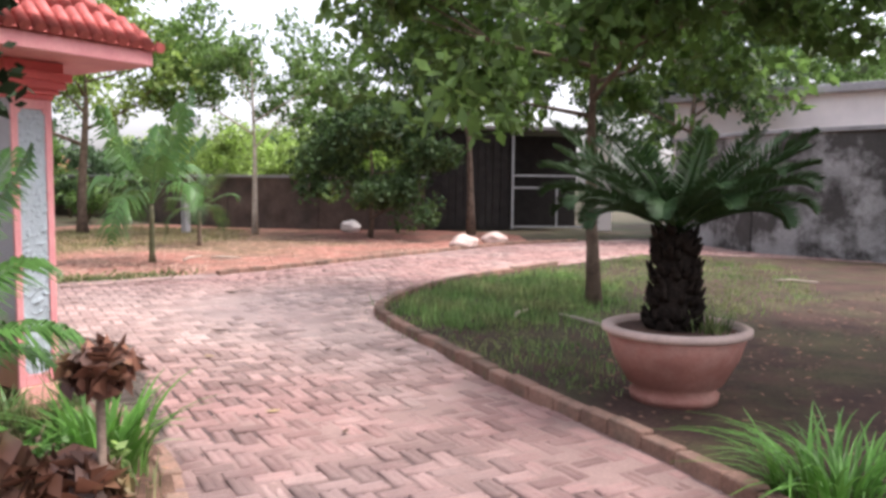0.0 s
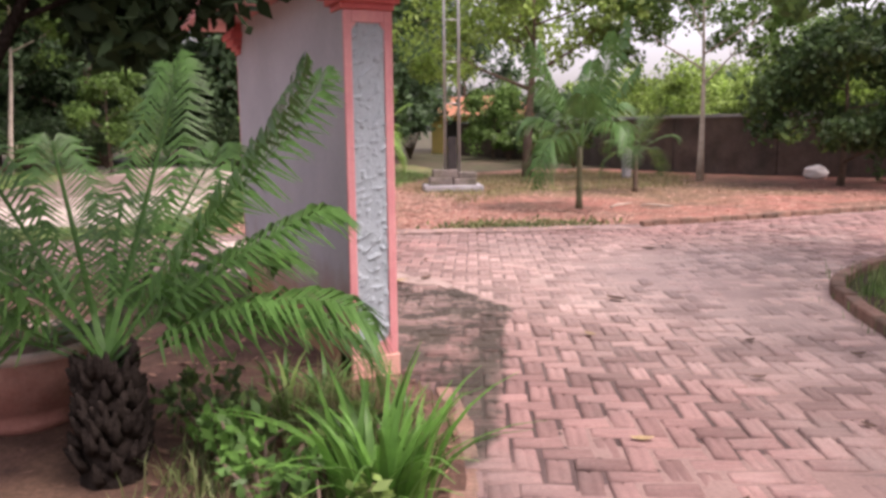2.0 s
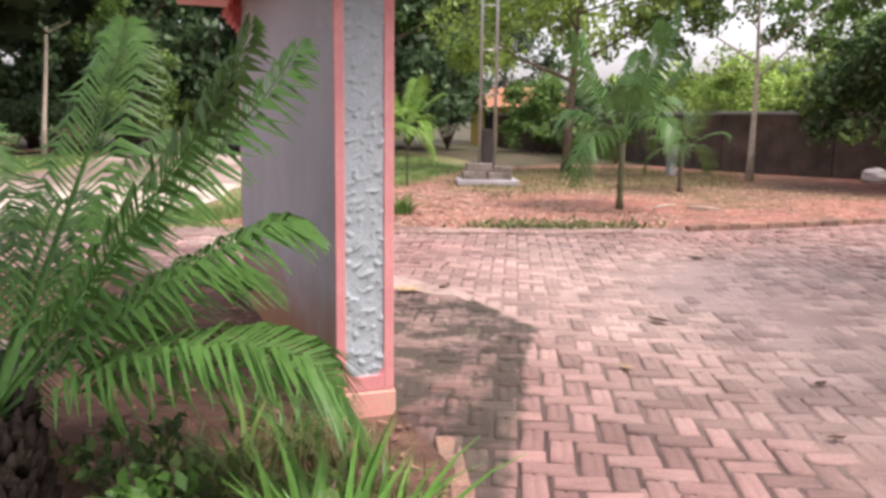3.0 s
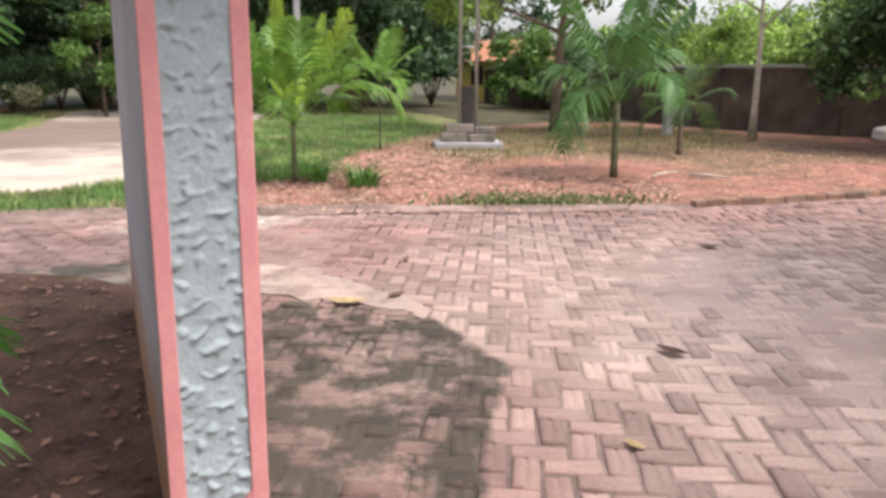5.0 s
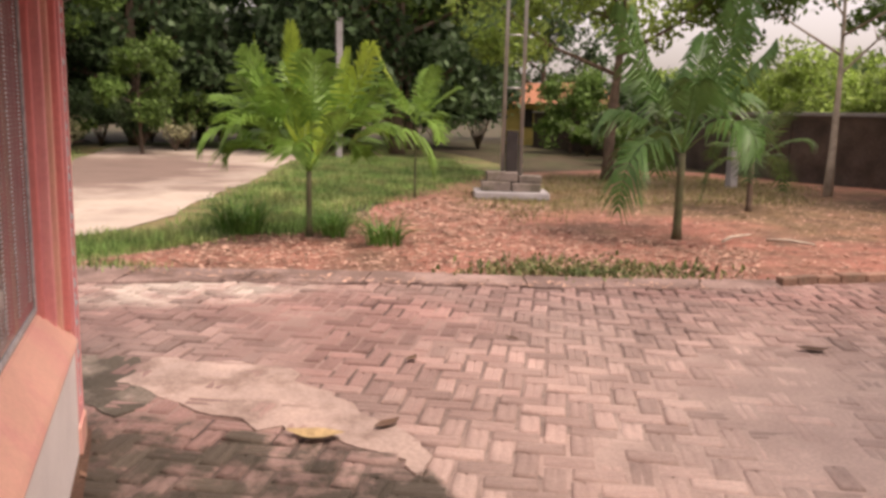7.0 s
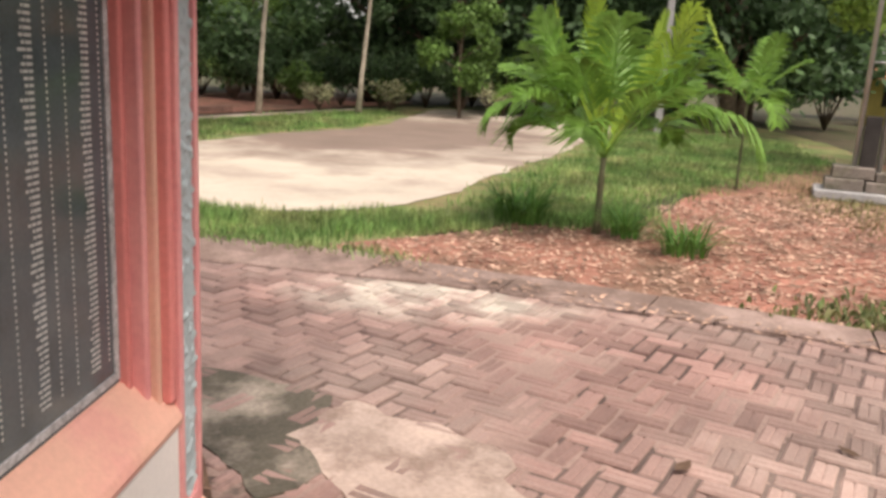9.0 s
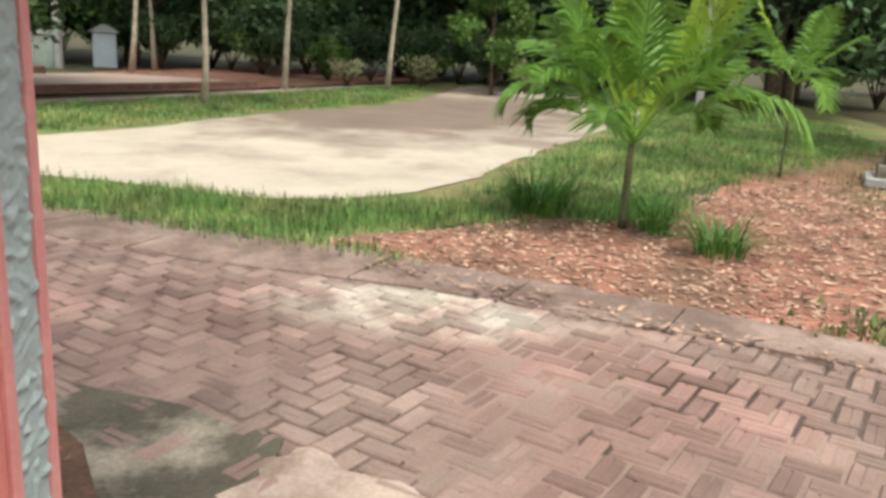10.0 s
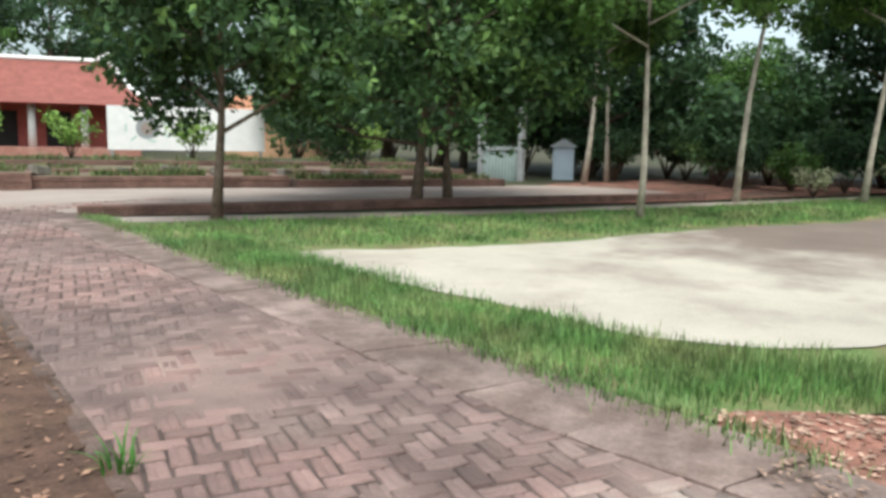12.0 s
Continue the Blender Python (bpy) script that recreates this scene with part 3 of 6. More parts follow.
ground_sheet()
EDGE_W = [(-2.6, 17.6), (-3.4, 15.4), (-4.2, 13.2), (-4.4, 9.3), (-4.45, 7.4), (-4.7, 5.3), (-5.15, 3.6), (-5.72, 2.2), (-6.08, 1.2), (-6.4, 0.1), (-6.66, -1.1),
          (-7.0, -2.5), (-7.75, -6.0), (-8.5, -8.6), (-9.1, -11.1)]
EDGE_IN = [(-4.4, 5.1), (-4.68, 3.8), (-5.1, 2.6), (-5.47, 1.4), (-5.75, 0.3), (-5.9, -0.8), (-6.22, -2.3), (-6.65, -4.0), (-7.1, -5.9), (-7.75, -8.6), (-8.4, -11.0)]
BED = [(5.6, -6.0), (4.7, -4.1), (3.85, -2.2), (2.75, -1.25), (1.65, -0.45), (0.75, -0.02), (0.25, 0.03), (-2.7, 0.03), (-3.1, -0.15), (-3.75, -0.75), (-4.2, -1.85),
       (-4.65, -3.3), (-5.25, -5.35), (-6.3, -8.6), (-6.9, -10.6), (-3.0, -13.0), (4.0, -12.0)]
LAWN_R = [(-0.05, 3.45), (0.5, 3.05), (1.08, 2.67), (2.16, 1.9), (3.1, 1.36), (3.85, 0.87), (5.2, -0.2), (8.5, -1.5), (12.0, 3.0), (11.0, 11.0), (4.0, 13.6), (0.2, 13.4), (-0.75, 12.4),
          (-1.15, 9.5), (-1.3, 7.6), (-1.2, 6.0), (-0.9, 4.7), (-0.5, 3.85)]
path_outline = EDGE_W + [(-9.4, -12.6), (-11.0, -13.3), (-13.5, -12.2), (-22, -8.8), (-22.5, -10.2), (-12.8, -14.9), (-10.0, -16.4), (-5, -17.5), (2, -16), (9.0, -9.0), (12, -3), (14, 4), (12, 14), (3, 17.5)]
path_poly = [(p.x, p.y) for p in spline(EDGE_W, 0.3)] + path_outline[len(EDGE_W):]
region("paving_bed", path_poly, -0.012, M_JOINT, "brick path bed of reddish mud", 0.0, smooth=False)
region("red_soil", [(-4.3, 5.2), (-4.2, 9.0), (-4.0, 13.5), (-7, 17.5), (-13, 15.5), (-18, 13), (-17, 8), (-14, 5.0), (-11, 3.4), (-9.2, 2.6), (-8.6, 1.4), (-7.4, 0.3), (-6.75, -0.4),
                    (-6.4, 0.1), (-5.9, 1.2), (-5.4, 2.2), (-4.9, 3.6)], -0.03, M_REDSOIL, "bare red soil strewn with dry leaves", 0.08)
COURT = [(-8.25, -1.0), (-8.3, -2.8), (-8.6, -5.0), (-9.1, -6.4), (-10.4, -5.5), (-12.4, -4.6), (-16.2, -3.5), (-19.6, -2.0), (-24, -1.6), (-30, -0.5), (-27, 4.6), (-20, 3.2), (-15, 1.9), (-12.8, 1.15), (-9.6, 0.2)]
region("court", COURT, -0.03, M_SAND, "pale dusty concrete court with dark stains", 0.1)
LAWN_W = [(-6.75, -0.6), (-7.1, -2.9), (-8.0, -5.9), (-8.7, -8.8), (-9.1, -11.0), (-10.6, -9.9), (-13.2, -8.6), (-16.3, -7.0), (-20.2, -5.6), (-28, -3), (-34, 0), (-33, 9), (-24, 10), (-17, 8.2), (-13, 4.6), (-9.8, 2.4), (-8.3, 1.0), (-7.3, 0.1)]
region("lawn_west", LAWN_W, -0.045, M_LAWN, "thin green lawn around the court", 0.1)
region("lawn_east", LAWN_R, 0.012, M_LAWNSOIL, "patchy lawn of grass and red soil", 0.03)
region("bed", BED, 0.006, M_BEDSOIL, "dark planting bed with leaf litter", 0.03, thick=0.0)
region("pale_strip", [(-9.4, -11.2), (-11.0, -10.3), (-13.6, -8.95), (-16.6, -7.4), (-20.4, -6.0), (-27, -3.6), (-27, -3.0), (-20.2, -5.4), (-16.3, -6.8), (-13.2, -8.35), (-10.6, -9.6), (-9.2, -10.6)], -0.035, M_PALEPAVE,
       "pale trodden strip beside the low wall", 0.05)
region("brown_terrace", [(-9.5, -11.9), (-13.8, -9.6), (-17, -8.0), (-24, -5.2), (-34, -2.5), (-34, -9), (-24, -11.5), (-19.4, -8.8), (-14.8, -10.3), (-11, -12.3)], -0.02, M_REDSOIL, "brown earth terrace", 0.05)


region("cement_apron", [(-3.72, 0.16), (-3.64, 0.42), (-3.5, 0.84), (-3.1, 1.1), (-2.66, 1.22), (-2.2, 1.38), (-1.9, 1.3), (-2.15, 1.12), (-2.42, 0.86), (-2.66, 0.58), (-2.92, 0.32), (-3.3, 0.16)],
       0.0042, M_APRON, "broken pale cement band round the memorial wall", 0.2, 0.07, thick=0.02)
region("mossy_apron", [(-3.98, -0.95), (-3.9, -0.4), (-3.84, 0.0), (-3.74, 0.14), (-3.3, 0.17), (-3.02, 0.3), (-2.8, 0.12), (-3.25, -0.2), (-3.6, -0.85)],
       0.003, M_MOSSY, "dark mossy cement at the corner of the memorial wall", 0.1, 0.1, thick=0.02)


def dust():
    """Trodden dirt that lies over the bricks in shallow drifts."""
    nx, ny = 260, 330
    xs = np.linspace(-8.5, 5.2, nx)
    ys = np.linspace(-9.0, 12.0, ny)
    v = np.empty((ny, nx, 3), dtype=np.float32)
    for j, y in enumerate(ys):
        for i, x in enumerate(xs):
            h = noise.noise(Vector((x * 0.45, y * 0.45, 2))) * 0.6 + noise.noise(Vector((x * 1.4, y * 1.4, 7))) * 0.45 + noise.noise(Vector((x * 5, y * 5, 4))) * 0.25
            v[j, i] = (x, y, -0.011 + 0.024 * h)
    a = np.arange(nx * ny).reshape(ny, nx)
    f = np.stack([a[:-1, :-1], a[:-1, 1:], a[1:, 1:], a[1:, :-1]], -1).reshape(-1, 4)
    c = v.reshape(-1, 3)[f].mean(1)
    edge = [(p.x, p.y) for p in spline(EDGE_W[:6] + EDGE_IN[1:], 0.3)]
    area = edge + path_outline[len(EDGE_W):]
    ok = inside(area, c[:, 0], c[:, 1]) & ~inside([(p.x, p.y) for p in spline(BED, 0.3, True)], c[:, 0], c[:, 1]) & ~inside([(p.x, p.y) for p in spline(LAWN_R, 0.3, True)], c[:, 0], c[:, 1])
    ok &= c[:, 2] > -0.0105
    tagged(arrays("dust", v.reshape(-1, 3), f[ok], M_DUST, None, True), "pale reddish dust drifted over the bricks", kind="structure")


dust()

# ---- edging strips and kerbs ----
def edging(name, a, b, z, material, label):
    """A strip of cast cement slabs between two curves, each uneven and with an open joint."""
    rng = random.Random(15)
    pa, pb = spline(a, 0.06), spline(b, 0.06)
    n = min(len(pa), len(pb))
    pa = [pa[int(i * (len(pa) - 1) / (n - 1))] for i in range(n)]
    pb = [pb[int(i * (len(pb) - 1) / (n - 1))] for i in range(n)]
    e = tagged(new(name), label, kind="structure")
    i = 0
    while i < n - 4:
        k = min(i + rng.randint(10, 22), n - 1)
        bm = bmesh.new()
        rows = []
        zz, tilt = z + rng.uniform(-0.007, 0.005), rng.uniform(-0.008, 0.008)
        for m in range(i, k + 1):
            p, q = pa[m], pb[m]
            d = (q - p).normalized()
            w = noise.noise(Vector((p.x * 5, p.y * 5, 1))) * 0.02
            if m == k:
                p, q = p.lerp(pa[m - 1], 0.25), q.lerp(pb[m - 1], 0.25)
            p, q = p + d * w, q - d * w * 0.6
            rows.append([bm.verts.new((p.x, p.y, -0.03)), bm.verts.new((p.x, p.y, zz - 0.01 - tilt)), bm.verts.new((p.x + d.x * 0.014, p.y + d.y * 0.014, zz - tilt)),
                         bm.verts.new((q.x - d.x * 0.014, q.y - d.y * 0.014, zz + tilt)), bm.verts.new((q.x, q.y, zz - 0.01 + tilt)), bm.verts.new((q.x, q.y, -0.03))])
        for r, q in zip(rows, rows[1:]):
            for c in range(5):
                bm.faces.new((r[c], r[c + 1], q[c + 1], q[c]))
        bm.faces.new(rows[0])
        bm.faces.new(rows[-1][::-1])
        bmesh.ops.recalc_face_normals(bm, faces=bm.faces)
        part("edging_slab", bm, material, e)
        i = k
    return e


edging("edging", EDGE_IN, EDGE_W[5:], 0.012, M_CEMENT, "worn cement edging strip of the brick path")


def kerb(name, curve, label, length=0.24, height=0.09, width=0.1, seed=1, material=None):
    """A kerb of single bricks laid end to end along a curve."""
    rng = random.Random(seed)
    k = new(name)
    tagged(k, label, kind="structure")
    bm = bmesh.new()
    box(bm, -length / 2 + 0.004, length / 2 - 0.004, -width / 2, width / 2, -0.04, height, 0.012)
    me = bpy.data.meshes.new("kerb_brick")
    bm.to_mesh(me)
    bm.free()
    me.materials.append(material or M_KERB)
    pts = spline(curve, length)
    for p, q in zip(pts, pts[1:]):
        o = new("kerb_brick", me)
        o.parent = k
        d = q - p
        o.matrix_basis = pose((p.x + q.x) / 2, (p.y + q.y) / 2, rng.uniform(-0.012, 0.008), rng.uniform(-3, 3), rng.uniform(-2, 2), math.degrees(math.atan2(d.y, d.x)) + rng.uniform(-2, 2))
        o.scale = (d.length / length, 1, 1)
    return k


kerb("kerb_east", [(-1.15, 9.5), (-1.3, 7.6), (-1.2, 6.0), (-0.9, 4.7), (-0.5, 3.85), (-0.05, 3.45), (0.5, 3.05), (1.08, 2.67), (2.16, 1.9), (3.1, 1.36), (3.85, 0.87), (5.2, -0.2)],
     "mossy brown brick kerb round the lawn", seed=2)
kerb("kerb_west", [(-4.55, 5.2), (-4.42, 7.4), (-4.4, 9.3), (-4.2, 13.2), (-3.4, 15.3)], "low brown brick kerb along the red soil", height=0.07, seed=3)
kerb("kerb_bed", [(4.7, -4.1), (3.85, -2.2), (2.75, -1.25), (1.65, -0.45), (0.75, 0.0), (0.3, 0.12)], "low earthy brick edge of the planting bed", height=0.008, seed=4)
kerb("kerb_south", [(-3.98, -1.1), (-4.2, -1.82), (-4.65, -3.3), (-5.25, -5.35), (-6.3, -8.6)], "worn brick edge of the planting bed, darkened as joint shadow", height=0.012, seed=5, material=M_KERBSHADE)


# ---- memorial wall ----
def memorial_wall():
    t = thing("memorial_wall", 0, 0, 0, "pink and grey memorial wall with dark engraved stone tablet and tiled roof", "monument")
    L, T = 2.65, 0.25
    bm = bmesh.new()
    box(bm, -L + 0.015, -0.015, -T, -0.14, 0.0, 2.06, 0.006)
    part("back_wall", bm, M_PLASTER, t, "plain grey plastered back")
    for x0, x1 in ((-0.16, 0.0), (-L, -L + 0.16)):
        bm = bmesh.new()
        box(bm, x0 + (0.012 if x0 < -1 else 0), x1 - (0.012 if x1 == 0 else 0), -T + 0.004, -0.012, 0.0, 1.84)
        part("pillar", bm, M_PINK, t, "pink painted pillar core")

    def panel(m, w, z0, z1, border, seed):
        """A pink frame with cut corners round a rough stucco field, in the plane of m (x across, z up, y out)."""
        bm = bmesh.new()
        h = w / 2
        c = 0.035
        i = h - border
        for (xa, xb, za, zb) in ((-h, -i, z0, z1), (i, h, z0, z1), (-i, i, z0, z0 + border * 1.6), (-i, i, z1 - border * 1.4, z1)):
            box(bm, xa, xb, 0.0, 0.016, za, zb, 0.004)
        for sx in (-1, 1):
            for zc, sz in ((z1 - border * 1.4, -1), (z0 + border * 1.6, 1)):
                vs = [bm.verts.new((sx * a, y, zc + sz * b)) for y in (0.001, 0.0145) for a, b in ((i, 0), (i - c * 0.7, 0), (i, c))]
                bm.faces.new(vs[3:])
                bm.faces.new((vs[1], vs[2], vs[5], vs[4]))
        bmesh.ops.transform(bm, matrix=m, verts=bm.verts)
        bmesh.ops.recalc_face_normals(bm, faces=bm.faces)
        p = part("panel_frame", bm, M_PINK, t)
        nx, nz = 36, 330
        xs = np.linspace(-i, i, nx)
        zs = np.linspace(z0 + border * 1.6, z1 - border * 1.4, nz)
        vs = []
        for zz in zs:
            for xx in xs:
                q = Vector((xx * 34 + seed, zz * 42 + xx * 12, seed * 1.3))
                n1 = noise.noise(q + noise.noise_vector(q * 0.5) * 0.5)
                r = 0.006 + 0.018 * max(0.0, n1 - 0.08) + 0.004 * noise.noise(q * 0.4) + 0.0015 * noise.noise(q * 3.0)
                vs.append(tuple(m @ Vector((xx, r, zz))))
        a = np.arange((nx) * (nz)).reshape(nz, nx)
        f = np.stack([a[:-1, :-1], a[:-1, 1:], a[1:, 1:], a[1:, :-1]], -1).reshape(-1, 4)
        arrays("stucco_panel", np.array(vs), f, M_STUCCO, t, True)

    panel(Matrix.Translation((-0.012, -T / 2, 0)) @ pose(0, 0, 0, 0, 0, -90), T, 0.12, 1.84, 0.042, 3)
    panel(Matrix.Translation((-L + 0.012, -T / 2, 0)) @ pose(0, 0, 0, 0, 0, 90), T, 0.12, 1.84, 0.042, 9)
    panel(Matrix.Translation((-0.08, -0.012, 0)), 0.16, 0.12, 1.84, 0.03, 21)
    panel(Matrix.Translation((-L + 0.08, -0.012, 0)), 0.16, 0.12, 1.84, 0.03, 33)
    bm = bmesh.new()
    for x0, x1 in ((-0.2, 0.012), (-L - 0.012, -L + 0.2)):
        box(bm, x0, x1, -T - 0.0, 0.012, -0.03, 0.118, 0.01)
    part("plinth", bm, M_PEACH, t, "peach plinth stained by soil")
    # front: sill, white apron, stepped frame and the tablet in its recess
    xl, xr = -L + 0.16, -0.16
    bm = bmesh.new()
    box(bm, xl, xr, -0.14, 0.0, 0.0, 0.43, 0.012)
    part("apron", bm, M_WHITE, t, "white painted apron below the tablet")
    bm = bmesh.new()
    prof = [(-0.139, 0.432), (0.006, 0.432), (0.010, 0.45), (0.0, 0.47), (-0.05, 0.53), (-0.10, 0.585), (-0.139, 0.60)]
    va = [bm.verts.new((xl, y, z)) for y, z in prof]
    vb = [bm.verts.new((xr, y, z)) for y, z in prof]
    for i in range(len(prof)):
        j = (i + 1) % len(prof)
        bm.faces.new((va[i], va[j], vb[j], vb[i]))
    bm.faces.new(va)
    bm.faces.new(vb)
    bmesh.ops.recalc_face_normals(bm, faces=bm.faces)
    part("sill", bm, M_PEACH, t, "peach sloping sill")
    for sx, xa in ((1, xl), (-1, xr)):
        for k, (w0, w1, y) in enumerate(((0.0, 0.035, -0.006), (0.035, 0.06, -0.03), (0.06, 0.09, -0.05), (0.09, 0.115, -0.085))):
            bm = bmesh.new()
            x0, x1 = sorted((xa + sx * w0, xa + sx * w1))
            box(bm, x0, x1, -0.139, y, 0.50, 1.9, 0.006)
            part("moulding", bm, (M_ROSE, M_PEACH, M_PINK, M_ROSE)[k], t)
    for k, (w0, w1, y) in enumerate(((0.0, 0.04, -0.006), (0.04, 0.075, -0.04), (0.075, 0.11, -0.08))):
        bm = bmesh.new()
        box(bm, xl + 0.115, xr - 0.115, -0.139, y, 1.9 - w1, 1.9 - w0, 0.006)
        part("moulding", bm, M_ROSE if k != 1 else M_PINK, t)
    bm = bmesh.new()
    box(bm, xl + 0.115, xr - 0.115, -0.139, -0.112, 0.57, 1.79)
    tab = part("tablet", bm, M_STONE, t, "dark polished stone tablet")
    bm = bmesh.new()
    x0, x1 = xl + 0.117, xr - 0.117
    for a in ((x0, x1, 0.602, 0.622), (x0, x1, 1.768, 1.788), (x0, x0 + 0.024, 0.622, 1.768), (x1 - 0.024, x1, 0.622, 1.768)):
        box(bm, a[0], a[1], -0.1118, -0.108, a[2], a[3])
    part("tablet_edging", bm, M_EDGE, tab, "speckled grey edging")
    # engraved lists: columns of short rows that cannot be read
    rng = random.Random(5)
    cols = []
    x = x0 + 0.035
    while x < x1 - 0.2:
        cols += [(x + 0.01, 0.007, 0.0), (x + 0.06, 0.052, 0.022), (x + 0.165, 0.006, 0.0)]
        x += 0.225
    vs, fs = [], []
    for cx, w, dw in cols:
        z = 0.665
        while z < 1.70:
            ww = w - rng.random() * dw
            cut = [cx]
            p = cx
            while p < cx + ww:
                seg = rng.uniform(0.014, 0.03)
                e = min(p + seg, cx + ww)
                j = len(vs)
                vs += [(p, -0.1105, z), (e, -0.1105, z), (e, -0.1105, z + 0.0065), (p, -0.1105, z + 0.0065)]
                fs.append((j, j + 1, j + 2, j + 3))
                p = e + 0.003
            z += 0.0138
    tx = arrays("inscription", vs, fs, M_LETTER, tab)
    tagged(tx, "columns of small engraved lines", kind="stuff")
    # capitals, beam, eaves slab and tiled roof
    for x0, x1 in ((-0.16, 0.0), (-L, -L + 0.16)):
        bm = bmesh.new()
        for k, (o, z0, z1) in enumerate(((0.012, 1.842, 1.872), (0.035, 1.872, 1.905), (0.065, 1.905, 1.95), (0.09, 1.95, 2.0), (0.055, 2.0, 2.06))):
            box(bm, x0 - o, x1 + o, -T - o, o, z0, z1, 0.008)
        part("capital", bm, M_RED, t, "red stepped capital")
    bm = bmesh.new()
    box(bm, -L + 0.2, -0.2, -0.14, -0.0, 1.905, 2.055, 0.006)
    part("lintel", bm, M_PINK, t)
    bm = bmesh.new()
    box(bm, -L - 0.42, 0.42, -T - 0.36, 0.42, 2.065, 2.16, 0.01)
    roof = part("eaves", bm, M_PINK, t, "pink painted eaves slab")
    yc = (0.42 - T - 0.36) / 2
    zr = 2.62
    # two slopes of barrel tiles with a ridge
    bm = bmesh.new()
    for s in (-1, 1):
        half = (0.42 + T + 0.36) / 2 + 0.03
        base = [(-L - 0.45, yc + s * half, 2.165), (0.45, yc + s * half, 2.165), (0.05, yc, zr), (-L - 0.05, yc, zr)]
        vv = [bm.verts.new(p) for p in base]
        bm.faces.new(vv)
    for xe, xt in ((0.45, 0.05), (-L - 0.45, -L - 0.05)):
        bm.faces.new([bm.verts.new(p) for p in ((xe, yc - half, 2.165), (xe, yc + half, 2.165), (xt, yc, zr))])
    bmesh.ops.remove_doubles(bm, verts=bm.verts, dist=0.001)
    bm.faces.new([v for v in sorted(bm.verts, key=lambda v: math.atan2(v.co.y - yc, v.co.x + L / 2)) if v.co.z < 2.2])
    bmesh.ops.recalc_face_normals(bm, faces=bm.faces)
    part("roof_core", bm, M_TILE, t)
    bmt = bmesh.new()
    tube(bmt, [(0, 0, 0), (0, 0.5, 0), (0, 1, 0)], [0.034, 0.034, 0.034], 6)
    me = bpy.data.meshes.new("roof_tile")
    bmt.to_mesh(me)
    bmt.free()
    me.materials.append(M_TILE)
    def tile_run(p0, p1):
        d = Vector(p1) - Vector(p0)
        n = max(1, round(d.length / 0.2))
        for k in range(n):
            a = Vector(p0).lerp(Vector(p1), k / n)
            o = new("roof_tile", me)
            o.parent = t
            q = d.normalized().to_track_quat("Y", "Z")
            o.matrix_basis = Matrix.LocRotScale(a + Vector((0, 0, 0.012 - 0.004 * (k % 2))), q, Vector((1, d.length / n * 1.06, 1)))
    x = -L - 0.40
    while x <= 0.41:
        over = max(0.0, max(x - 0.05, -L - 0.05 - x)) / 0.4
        ztop = 2.165 + (zr - 2.165) * (1 - over)
        for s in (-1, 1):
            tile_run((x, yc + s * (half + 0.02), 2.165), (x, yc + s * half * over, ztop))
        x += 0.085
    for xe, sx in ((0.45, 1), (-L - 0.45, -1)):
        y = -half + 0.06
        while y < half:
            k = abs(y) / half
            tile_run((xe + sx * 0.02, yc + y, 2.165), (xe - sx * 0.4 * (1 - k), yc + y, 2.165 + (zr - 2.165) * (1 - k)))
            y += 0.085
    bm = bmesh.new()
    tube(bm, [(-L - 0.1, yc, zr + 0.03), (-L / 2, yc, zr + 0.02), (0.1, yc, zr + 0.03)], [0.07, 0.06, 0.07], 8)
    part("ridge", bm, M_RED, t, "red ridge cap")
    return t


memorial_wall()


def leafy_shrub(name, x, y, label, height, radius, n, size, seed, material, z=0.0, stems=6, category="shrub", stem_mat=None):
    """A shrub: thin stems and large leaves on them."""
    rng = np.random.default_rng(seed)
    t = thing(name, x, y, z, label, category)
    tips = []
    for i in range(stems):
        a = i * 2.4 + seed
        r = radius * rng.uniform(0.3, 0.9)
        e = Vector((math.cos(a) * r, math.sin(a) * r, height * rng.uniform(0.65, 1.0)))
        m_ = e * 0.5 + Vector((0, 0, height * 0.08))
        bm = bmesh.new()
        tube(bm, [(0, 0, -0.02), m_, e], [0.012 + radius * 0.012, 0.01, 0.004], 5)
        part("stem", bm, stem_mat or M_BARK, t)
        tips += [e, m_.lerp(e, 0.6), m_]
    tips = np.array([tuple(p) for p in tips])
    c = tips[rng.integers(0, len(tips), max(8, n // 14))]
    v, f = leaf_cloud(rng, c, rng.uniform(0.6, 1.1, len(c)) * radius * 0.35, 14, size, 0.1)
    arrays("foliage", v, f, material, t)
    return t


# ---- planting bed and pots ----
palm("feather_palm", 0.72, -1.42, "green feather palm with arching fronds in the planting bed", 0.45, 0.105, 19, 1.2, 4, M_FEATHER, M_DARKTRUNK,
     leaflets=66, leaflet_len=0.31, width=0.019, rise=(0.45, 1.95), droop=(0.5, 0.8), vee=0.36, twist=0.62, gap=(-55, 62), narrow=0.75)


strap_clump("strap_leaf_plant", 1.42, -0.62, "bright green strap-leaved clump at the bed edge", 84, 0.58, 0.03, 3, spread=0.17, arch=0.6)
strap_clump("strap_leaf_plant", 1.15, -0.42, "small bright green strap-leaved plant", 40, 0.34, 0.018, 5, spread=0.12)


